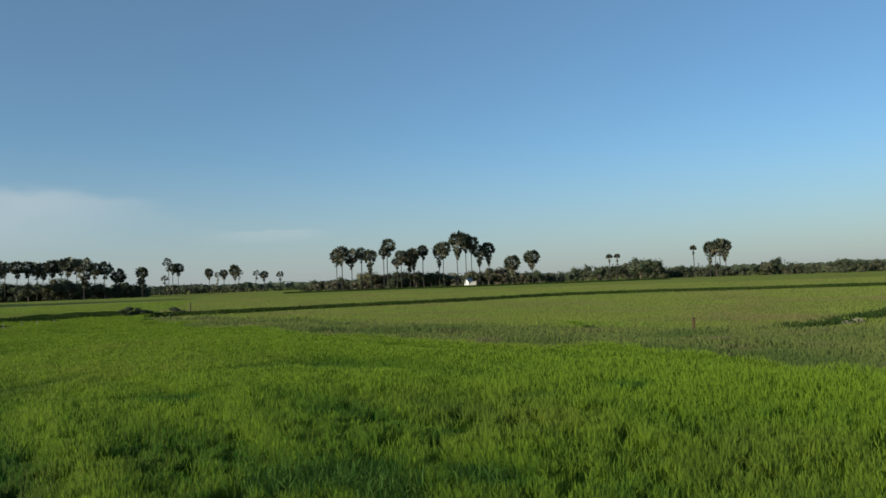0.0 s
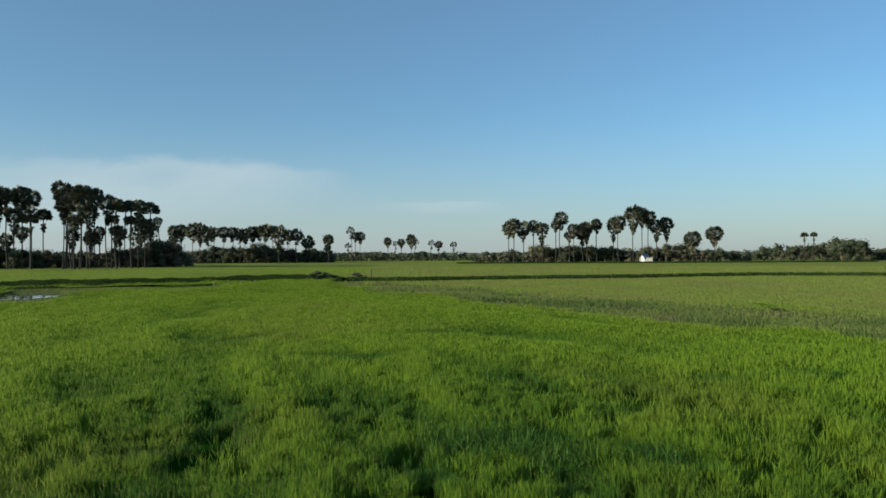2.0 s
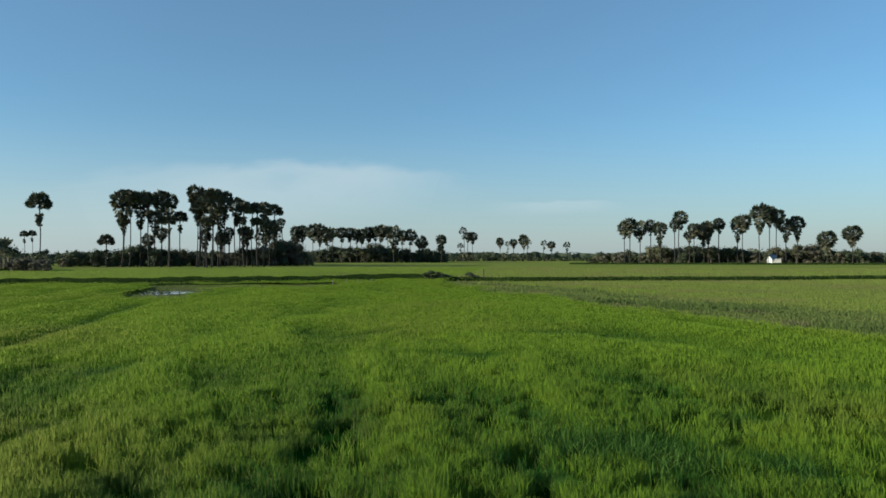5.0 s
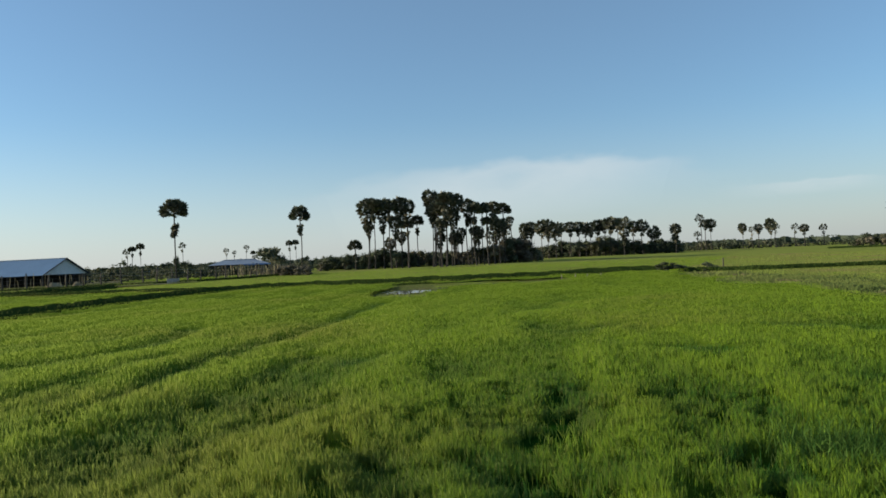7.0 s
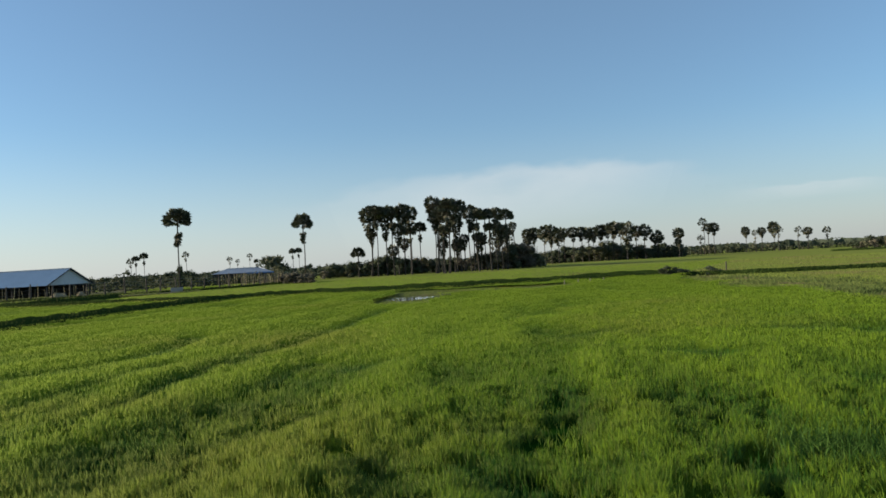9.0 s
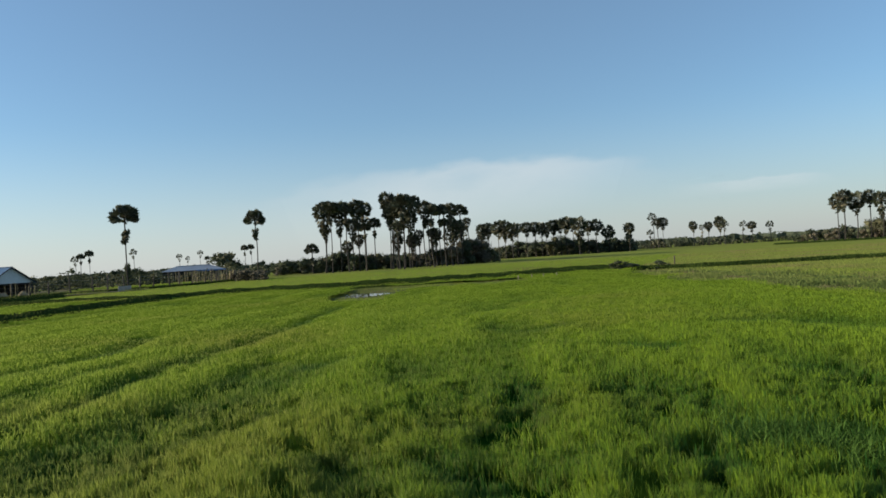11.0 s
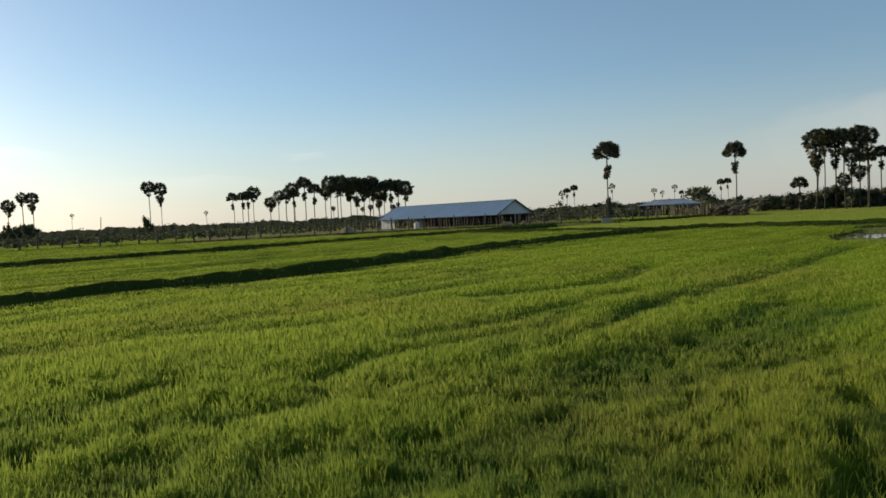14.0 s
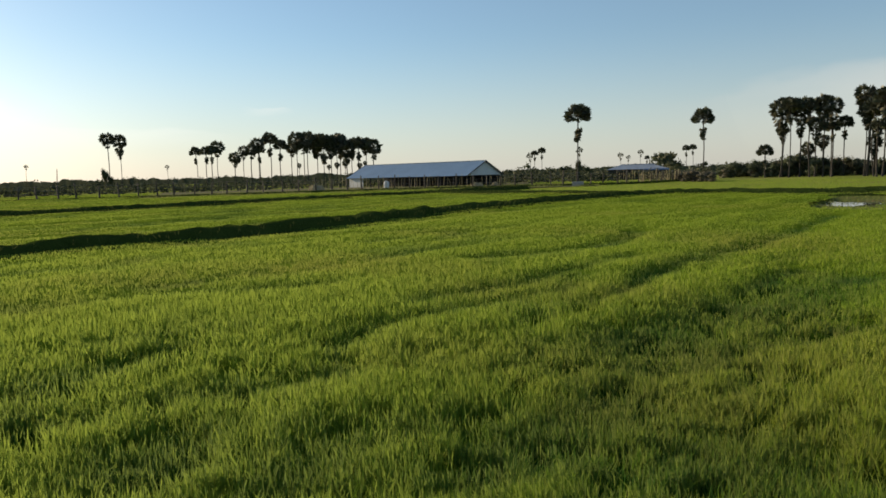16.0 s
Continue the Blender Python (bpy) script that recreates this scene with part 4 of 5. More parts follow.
for middle, away, count in ((46.0, 162.0, 2), (41.0, 157.0, 6), (37.6, 161.0, 7), (35.6, 170.0, 4)):
    for _ in range(count):
        b, far = radians(middle + random.uniform(-1.5, 1.5)), away + random.uniform(0, 14)
        palm(-math.sin(b) * far, math.cos(b) * far, random.uniform(7.5, 12.0), random.uniform(2.6, 3.8), random.choice(("round", "skirt", "thin")), "dense palm grove")
random.seed(72)
grove([(-123.2, 65.7, 15.2, 6.2), (-130.7, 100.0, 14.9, 5.6)], ("flat",), "lone tall palms")
grove([
    (-308.5, 142.0, 12.2, 3.8), (-307.6, 144.0, 13.1, 3.8), (-306.1, 147.0, 14.3, 4.3), (-298.2, 162.4, 14.0, 3.8), (-272.8, 202.2, 13.0, 3.8), (-271.1, 204.4, 13.3, 3.8),
    (-356.7, 220.9, 13.0, 4.0), (-354.4, 224.6, 11.2, 3.3), (-350.8, 230.2, 14.0, 4.0), (-348.9, 233.1, 10.6, 3.3),
], ("thin", "flat"), "far scattered palms", 0.0, 1.1)
grove([
    (-215.2, -5.2, 11.7, 2.4), (-215.3, -2.3, 11.9, 2.7), (-215.3, -0.8, 12.2, 2.7), (-215.3, 0.8, 13.4, 3.1), (-215.2, 5.5, 10.1, 2.7), (-215.1, 7.9, 12.0, 2.4), (-215.0, 10.3, 12.6, 2.7),
    (-214.9, 12.0, 14.3, 3.1), (-214.9, 12.3, 12.3, 2.7), (-214.6, 15.4, 16.0, 3.8), (-214.4, 18.3, 13.7, 3.1), (-214.1, 21.6, 12.5, 2.7),
], ("round", "flat", "round"), "palms behind the shed", 0.02, 1.65, 0.3)
grove([
    (-204.0, 21.7, 14.9, 3.3), (-203.8, 23.8, 14.7, 3.6), (-203.6, 24.9, 14.6, 3.3), (-203.3, 27.2, 14.2, 3.9), (-203.0, 29.2, 14.2, 3.9), (-202.7, 31.1, 13.8, 3.6), (-202.5, 32.4, 14.1, 3.3),
    (-202.3, 33.7, 13.9, 3.3), (-202.0, 35.7, 12.3, 3.6), (-201.7, 37.1, 12.9, 2.9), (-201.4, 38.8, 13.1, 3.3), (-201.0, 40.7, 12.9, 2.9), (-200.5, 43.0, 12.8, 3.3),
], ("round", "round", "flat"), "palms behind the shed", 0.03, 1.8, 0.6)
grove([(-298.3, 33.4, 8.6, 2.4), (-296.7, 45.3, 7.8, 2.4), (-296.2, 48.6, 8.9, 2.9), (-295.6, 52.0, 9.4, 3.3), (-294.5, 57.8, 8.4, 2.9), (-294.0, 60.0, 9.3, 2.4)], ("round",), "palms behind the shed")
grove([(-230.8, -67.6, 12.9, 4.2), (-231.8, -64.3, 14.8, 3.4), (-232.4, -61.9, 15.1, 4.2), (-238.4, -30.7, 17.9, 4.2), (-238.8, -27.4, 16.8, 4.6)], ("skirt", "round"), "scattered palms", 0.0, 1.25)
grove([(-410.7, -90.2, 12.7, 2.7), (-419.7, -23.9, 11.5, 3.0)], ("thin",), "far scattered palms")
grove([(-379.8, -180.9, 16.0, 5.4), (-381.6, -177.0, 14.9, 5.4)], ("round",), "far scattered palms")


# ---- trees and bushes ----
def leaf_cloud(lobes, count, size):
    """Many small leaf tufts on the shells of some lobes."""
    verts, tris = [], []
    for _ in range(count):
        c, r = random.choice(lobes)
        w = Vector((random.gauss(0, 1), random.gauss(0, 1), random.gauss(0.15, 1))).normalized()
        p = Vector(c) + w * (r * random.uniform(0.55, 1.08))
        a = Vector((random.gauss(0, 1), random.gauss(0, 1), random.gauss(0, 1))).normalized()
        b = w.cross(a).normalized()
        a = (a + w * 0.3).normalized()
        s = size * random.uniform(0.5, 1.4)
        k = len(verts)
        verts += [p - a * s, p + b * s * 0.55, p + a * s, p - b * s * 0.55]
        tris += [(k, k + 1, k + 2), (k, k + 2, k + 3)]
    return verts, tris


def tree_kind(mat, bush):
    """A tree or bush one unit high: trunk with limbs, and crown, each as a mesh and as arrays."""
    n = random.randint(5, 8)
    lobes = []
    for i in range(n):
        w = random.uniform(0, 6.28)
        rr = random.uniform(0.08, 0.38)
        z = random.uniform(0.18, 0.7) if bush else random.uniform(0.40, 0.82)
        lobes.append(((math.cos(w) * rr, math.sin(w) * rr, z), random.uniform(0.13, 0.24)))
    lobes.append(((0, 0, 0.72), 0.24))
    if bush:
        lobes += [((random.uniform(-0.3, 0.3), random.uniform(-0.3, 0.3), 0.14), 0.18) for _ in range(3)]
    verts, tris = leaf_cloud(lobes, 900, 0.036)
    far_verts, far_tris = leaf_cloud(lobes, 120, 0.078)
    for number, (c, r) in enumerate(lobes):
        bm = bmesh.new()
        bmesh.ops.create_icosphere(bm, subdivisions=1, radius=r * 0.70)
        k = len(verts)
        core = [Vector(c) + q.co * random.uniform(0.75, 1.1) for q in bm.verts]
        verts += core
        tris += [tuple(k + q.index for q in fc.verts) for fc in bm.faces]
        if number % 2 == 0:
            k = len(far_verts)
            far_verts += core
            far_tris += [tuple(k + q.index for q in fc.verts) for fc in bm.faces]
        bm.free()
    crown = mesh_from("crown", np.array([tuple(v) for v in verts]), np.array(tris), [mat])
    verts, tris = np.array([tuple(v) for v in far_verts]), np.array(far_tris)
    allv, allf, base = [], [], 0
    v, f = tube([(0, 0, -0.02), (0.01, 0, 0.15), (0.0, 0.01, 0.4), (0, 0, 0.65)], [0.028, 0.022, 0.016, 0.006], 6)
    allv.append(v)
    allf.append(f)
    base = len(v)
    for (c, r) in lobes[:4]:
        v, f = tube([(0, 0, 0.2), (c[0] * 0.5, c[1] * 0.5, 0.15 + c[2] * 0.5), c], [0.014, 0.01, 0.004], 5)
        allv.append(v)
        allf.append(f + base)
        base += len(v)
    trunk = mesh_from("trunk", np.concatenate(allv), np.concatenate(allf), [M_BARK])
    return trunk, crown, verts, tris


random.seed(23)
TREE_KINDS = {"dark": [tree_kind(M_TREE_A, False) for _ in range(5)] + [tree_kind(M_TREE_A, True) for _ in range(4)], "olive": [tree_kind(M_TREE_B, False) for _ in range(3)] + [tree_kind(M_TREE_B, True) for _ in range(3)], "dry": [tree_kind(M_TREE_C, True) for _ in range(3)]}
TREE_LABELS = {"dark": "dark green broadleaf tree at the field's edge", "olive": "olive-grey broadleaf tree at the field's edge", "dry": "dry brownish shrub at the field's edge"}
BELT = {"dark": [], "olive": [], "dry": []}


def tree(az, d, high, colour, wide=1.0, group="trees along the fields", belt=False):
    a = radians(az)
    spin = random.uniform(0, 360)
    m = pose(-math.sin(a) * d, math.cos(a) * d, 0, 0, 0, spin)
    kinds = TREE_KINDS[colour]
    tr, cr, v, f = random.choice(kinds[len(kinds) * 5 // 9:] if belt and high < 5 else kinds)
    if belt:
        full = np.array(m @ Matrix.Diagonal((high * wide, high * wide, high, 1)))
        BELT[colour].append((v @ full[:3, :3].T + full[:3, 3], f))
        return
    t = thing("bush" if high < 3 else "tree", m, TREE_LABELS[colour], "bush" if high < 3 else "tree", group)
    for nm, me in (("trunk", tr), ("crown", cr)):
        o = part(nm, me, None, t)
        o.matrix_basis = Matrix.Diagonal((high * wide, high * wide, high, 1))


def tree_line(profile, d, spread, step, colours, low=0.55, belt=False):
    """Trees whose tops follow a profile of bearings and heights."""
    az0, az1 = profile[0][0], profile[-1][0]
    n = int(abs(az1 - az0) / step)
    ps = sorted(profile)
    for i in range(n):
        az = az0 + (az1 - az0) * (i + random.uniform(0.1, 0.9)) / n
        k = random.uniform(1 - spread, 1 + spread)
        top = float(np.interp(az, [q[0] for q in ps], [q[1] for q in ps]))
        high = 2 + (top - 2) * k if top > 2.5 else top
        tree(az, d * k, max(1.2, high * (low + (1.1 - low) * random.random() ** 1.4)), random.choice(colours), random.uniform(0.9, 1.5), belt=belt)


PROFILE_GROVE = [(11.5, 3.1), (9.3, 3.9), (6.1, 4.7), (4.3, 5.5), (1.5, 4.5), (-1.6, 4.9), (-3.0, 5.0), (-4.8, 5.7), (-7.0, 4.7), (-9.6, 3.3)]
PROFILE_RIGHT = [(-9.6, 3.3), (-10.8, 5.8), (-12.5, 5.1), (-14.6, 6.2), (-16.0, 6.7), (-17.0, 5.7), (-17.5, 4.1), (-18.9, 4.8), (-20.4, 4.5), (-22.1, 3.2), (-23.3, 3.9), (-24.7, 5.2), (-25.7, 4.5), (-27.0, 3.9), (-34.0, 4.5), (-45.0, 5.0)]
PROFILE_MID = [(24.9, 4.0), (23.0, 6.0), (22.0, 4.6), (18.6, 4.3), (16.4, 4.4), (14.7, 3.4), (12.4, 2.5), (11.5, 2.6)]
PROFILE_PALMS = [(51.5, 3.8), (49.3, 3.6), (48.0, 4.5), (46.2, 5.2), (43.9, 4.6), (41.7, 3.8), (38.0, 4.2), (35.7, 6.6), (34.5, 5.6), (33.4, 3.6)]
PROFILE_ROW = [(34.5, 4.6), (30.3, 6.0), (28.0, 7.4), (25.8, 4.6), (22.8, 6.2)]
PROFILE_YARD = [(68.5, 6.6), (66.8, 4.5), (65.8, 6.9), (65.1, 5.0), (63.2, 4.8), (61.7, 6.5), (60.2, 4.2), (59.0, 3.4), (56.0, 6.0), (55.4, 10.9), (54.8, 10.7), (54.2, 5.9), (51.5, 5.1)]
PROFILE_WEST = [(130.0, 5.9), (122.0, 5.9), (118.9, 5.6), (118.2, 9.7), (117.2, 7.7), (116.2, 5.5), (114.8, 8.4), (114.1, 3.9), (113.4, 9.3), (112.6, 5.1), (110.9, 8.0), (110.0, 3.7), (109.5, 7.6), (108.6, 3.7), (106.8, 5.1), (106.2, 8.5), (105.2, 9.5), (104.6, 3.5)]
PROFILE_WEST_LOW = [(104.6, 3.2), (99.0, 3.0), (97.6, 6.0), (97.0, 3.0), (91.8, 2.4), (87.2, 3.2), (80.4, 3.2), (69.0, 4.0)]
tree_line(PROFILE_GROVE, 206, 0.03, 0.26, ("dark", "dark", "olive", "dry"))
tree_line(PROFILE_RIGHT, 240, 0.05, 0.36, ("dark", "dark", "olive"))
tree_line(PROFILE_PALMS, 168, 0.05, 0.27, ("dark", "dark", "dark", "olive", "dry"))
tree_line(PROFILE_ROW, 248, 0.03, 0.26, ("dark", "dark", "dark", "olive"))
tree_line(PROFILE_RIGHT, 262, 0.03, 0.30, ("dark", "dark", "olive"), 0.4, True)
tree_line(PROFILE_GROVE, 225, 0.03, 0.26, ("dark", "olive", "dark"), 0.4, True)
tree_line(PROFILE_PALMS, 185, 0.04, 0.25, ("dark", "dark", "olive"), 0.5, True)
tree_line(PROFILE_ROW, 266, 0.03, 0.18, ("dark", "dark", "olive"), 0.5, True)
tree_line(PROFILE_MID, 315, 0.04, 0.17, ("dark", "dark", "olive"), 0.5, True)
tree_line(PROFILE_YARD, 310, 0.05, 0.17, ("dark", "dark", "olive"), 0.4, True)
tree_line(PROFILE_WEST, 350, 0.03, 0.15, ("dark", "dark", "olive"), 0.7, True)
tree_line([(136.0, 2.2), (118.0, 2.0), (100.0, 1.8), (92.0, 1.9), (76.0, 1.9), (70.0, 2.2), (60.0, 2.4), (52.0, 2.6)], 165, 0.12, 0.16, ("dark", "dark", "olive"), 0.5, True)
tree_line([(136.0, 2.6), (118.0, 2.3), (100.0, 2.1), (80.0, 2.1), (66.0, 2.8), (52.0, 3.0)], 235, 0.12, 0.16, ("dark", "dark", "olive"), 0.5, True)
for az, high, wide in ((105.2, 5.6, 0.9), (106.4, 6.6, 0.5), (97.6, 6.6, 0.5), (97.2, 4.6, 0.6), (109.5, 5.5, 0.8), (60.9, 4.2, 0.8)):
    tree(az, 236, high, "dark", wide, "trees under the palms")
for az, high, wide in ((121.6, 9.8, 0.75), (121.0, 8.6, 0.7), (120.3, 5.8, 1.1), (122.6, 5.6, 1.2)):
    tree(az, 300, high, "dark", wide)
tree(61.95, 141.0, 4.6, "dark", 0.42, "trees under the palms")
tree(52.6, 166.0, 3.0, "dark", 0.5, "trees under the palms")
tree_line(PROFILE_WEST_LOW, 380, 0.04, 0.20, ("dark", "dark"), 0.6, True)
for colour, mat in (("dark", M_TREE_A), ("olive", M_TREE_B), ("dry", M_TREE_C)):
    if not BELT[colour]:
        continue
    vs, fs, base = [], [], 0
    for v, f in BELT[colour]:
        vs.append(v)
        fs.append(f + base)
        base += len(v)
    tagged(new("tree_belt", mesh_from("tree_belt", np.concatenate(vs), np.concatenate(fs), [mat])), "dense " + colour + " scrub and low trees behind the fields", "trees", kind="stuff")


def build_far_woods():
    """A thin belt of wood all round, far behind everything."""
    verts, tris = [], []
    random.seed(31)
    for d in (640.0, 700.0):
        n, k = 2400, len(verts)
        for i in range(n):
            a = 2 * math.pi * i / n
            top = 5.0 + 2.0 * noise.noise((math.cos(a) * 25, math.sin(a) * 25, 0)) + 2.0 * noise.noise((math.cos(a) * 150, math.sin(a) * 150, d))
            wob = d + 6 * noise.noise((math.cos(a) * 200, math.sin(a) * 200, 7))
            verts += [(-math.sin(a) * wob, math.cos(a) * wob, -0.5), (-math.sin(a) * (wob + 2), math.cos(a) * (wob + 2), max(2.0, top))]
            j = (i + 1) % n
            tris += [(k + 2 * i, k + 2 * j, k + 2 * j + 1), (k + 2 * i, k + 2 * j + 1, k + 2 * i + 1)]
    for i in range(30000):
        a = random.uniform(0, 2 * math.pi)
        d = random.uniform(620, 720)
        top = 5.6 + 2.4 * noise.noise((math.cos(a) * 25, math.sin(a) * 25, 0)) + 2.0 * noise.noise((math.cos(a) * 90, math.sin(a) * 90, 3))
        p = Vector((-math.sin(a) * d, math.cos(a) * d, random.uniform(0.02, 1.0) * max(2.0, top)))
        u = Vector((random.gauss(0, 1), random.gauss(0, 1), random.gauss(0, 0.5))).normalized()
        v = u.cross(Vector((random.gauss(0, 1), random.gauss(0, 1), random.gauss(0, 1)))).normalized()
        s = random.uniform(0.5, 1.1)
        k = len(verts)
        verts += [tuple(p - u * s), tuple(p + v * s * 0.6), tuple(p + u * s), tuple(p - v * s * 0.6)]
        tris += [(k, k + 1, k + 2), (k, k + 2, k + 3)]
    tagged(new("distant_woods", mesh_from("distant_woods", verts, tris, [M_FAR])), "hazy belt of far woodland on the horizon", "woods", kind="stuff")


build_far_woods()


# ---- buildings ----
def open_shed(corner, turn, length, width, eave, ridge, roof_mat, label, wall_ends, solid, hip=0.0):
    """A long shed under a ridge roof. corner: foot of the near corner; turn: bearing of its long side; the roof has two slopes of ribbed sheets."""
    t = thing("farm_shed", pose(corner[0], corner[1], 0, 0, 0, turn), label, "shed")
    half, over = width / 2, 0.45
    pitch = math.atan2(ridge - eave, half)
    for side in (-1, 1):
        bm = bmesh.new()
        ribs = int(length / 0.4)
        top_y, low_y = half, half + side * (half + over)
        low_z = eave - over * math.tan(pitch)
        rows = []
        for i in range(ribs * 2 + 1):
            x = -over + (length + 2 * over) * i / (ribs * 2)
            up = 0.014 if i % 2 else 0.0
            rows.append((bm.verts.new((min(max(x, hip - over), length + over - hip), top_y, ridge + up)), bm.verts.new((x, low_y, low_z + up))))
        for a, b in zip(rows, rows[1:]):
            bm.faces.new((a[0], b[0], b[1], a[1]) if side < 0 else (a[0], a[1], b[1], b[0]))
        part("roof_slope", bm, roof_mat, t)
    part("ridge_cap", box(bmesh.new(), hip - over, length + over - hip, half - 0.16, half + 0.16, ridge + 0.02, ridge + 0.09), roof_mat, t)
    for x0, x1 in ((-over, hip - over), (length + over, length + over - hip)) if hip else ():
        bm = bmesh.new()
        bm.faces.new([bm.verts.new(q) for q in ((x0, -over, eave - over * math.tan(pitch)), (x0, width + over, eave - over * math.tan(pitch)), (x1, half, ridge))])
        part("roof_end", bm, roof_mat, t)
    for x in (0.02, length - 0.02) if wall_ends else ():
        bm = bmesh.new()
        low = 0.0 if solid else eave - 0.15
        outline = [(0.0, low), (width, low), (width, eave), (half, ridge - 0.05), (0.0, eave)]
        a = [bm.verts.new((x - 0.05, q, z)) for q, z in outline]
        b = [bm.verts.new((x + 0.05, q, z)) for q, z in outline]
        bm.faces.new(a)
        bm.faces.new(b[::-1])
        for i in range(5):
            bm.faces.new((a[i], b[i], b[(i + 1) % 5], a[(i + 1) % 5]))
        bmesh.ops.recalc_face_normals(bm, faces=bm.faces)
        part("gable_wall", bm, M_WALL, t, "pale gable wall")
        for sgn in (0, 1):
            bm = bmesh.new()
            y0, y1 = (half, -over) if sgn == 0 else (half, width + over)
            z0, z1 = ridge + 0.03, eave - over * math.tan(pitch) + 0.03
            xx = x + (-over if x < 1 else over)
            vs = [bm.verts.new((xx + dx, q, z + dz)) for dx in (-0.03, 0.03) for q, z, dz in ((y0, z0, 0.04), (y1, z1, 0.04), (y1, z1, -0.12), (y0, z0, -0.12))]
            for q in ((0, 1, 2, 3), (7, 6, 5, 4), (0, 4, 5, 1), (1, 5, 6, 2), (2, 6, 7, 3), (3, 7, 4, 0)):
                bm.faces.new([vs[k] for k in q])
            part("bargeboard", bm, M_DARK, t, "dark bargeboard")
    n = max(3, int(length / 3.0))
    for i in range(n + 1):
        for q in (0.1, width - 0.1):
            x = 0.1 + (length - 0.2) * i / n
            part("post", box(bmesh.new(), x - 0.09, x + 0.09, q - 0.09, q + 0.09, -0.05, eave), M_DARK, t)
    # dark colour stands in for the shade inside the building
    part("back_wall", box(bmesh.new(), 0.2, length - 0.2, width - 0.5, width - 0.4, 0, eave - 0.1), M_DARK, t, "back wall painted dark for shade")
    return t


# the long shed: near corner by the fence, its length running away to the south-west
az = radians(70.8)
right, ahead = Vector((math.cos(az), math.sin(az), 0)), Vector((-math.sin(az), math.cos(az), 0))
phi = radians(40)
long_way = -math.cos(phi) * right + math.sin(phi) * ahead
near = ahead * 125.0
long_turn = math.degrees(math.atan2(long_way.y, long_way.x))
far_end = near + long_way * 31.0
shed = open_shed((far_end.x, far_end.y), long_turn + 180, 31.0, 10.0, 2.1, 4.5, M_ROOF, "long low open-sided farm shed with a blue-grey metal roof", True, False)
part("side_wall", box(bmesh.new(), 0.2, 4.2, 0.0, 0.12, 0, 1.9), M_WALL, shed, "pale wall panel")
house_turn = 57.5
house = open_shed((-146.0, 86.0), house_turn, 13.0, 6.0, 2.5, 3.5, M_ROOF_PALE, "low farm building under a faded blue metal roof", False, True, 3.4)
part("roof_sheet", box(bmesh.new(), 7.0, 13.4, -0.5, -0.42, 2.12, 2.42), M_ROOF_BLUE, house, "bright blue edge sheet")
# dark colour stands in for shade on the front wall
part("side_wall", box(bmesh.new(), 0.1, 12.9, 0.3, 0.4, 0, 2.5), M_DARK, house, "front wall painted dark for shade")

hut = open_shed((6.6, 190.3), 62.0, 2.4, 1.3, 1.5, 2.3, M_ROOF_PALE, "small white-walled hut among the palms", True, True)
for ob in hut.children:
    if ob.name.startswith("gable_wall"):
        ob.data.materials[0] = M_WHITE
part("side_wall", box(bmesh.new(), 0.1, 2.3, 0.0, 0.08, 0, 1.48), M_WALL, hut, "grey side wall")
part("lean_to_roof", box(bmesh.new(), 0.2, 2.4, -2.2, -0.05, 1.25, 1.31), M_ROOF_PALE, hut, "low grey roof sheet beside the hut")
for x in (0.3, 2.3):
    part("post", box(bmesh.new(), x - 0.05, x + 0.05, -2.15, -2.05, -0.05, 1.25), M_DARK, hut)
part("lean_to_wall", box(bmesh.new(), 0.25, 0.31, -2.1, -0.1, 0, 1.22), M_TROUGH, hut, "grey wall of the lean-to")


# ---- fence and yard ----
def along(line, step):
    """Places every step metres along a line."""
    out, left = [], 0.0
    for (x0, y0), (x1, y1) in zip(line, line[1:]):
        d = math.hypot(x1 - x0, y1 - y0)
        while left < d:
            out.append((x0 + (x1 - x0) * left / d, y0 + (y1 - y0) * left / d))
            left += step
        left -= d
    return out


def post_mesh(h, r, sides=6):
    v, f = tube([(0, 0, -0.2), (0.02, 0, h * 0.5), (0, 0.02, h)], [r * 1.15, r, r * 0.85], sides)
    return v, f


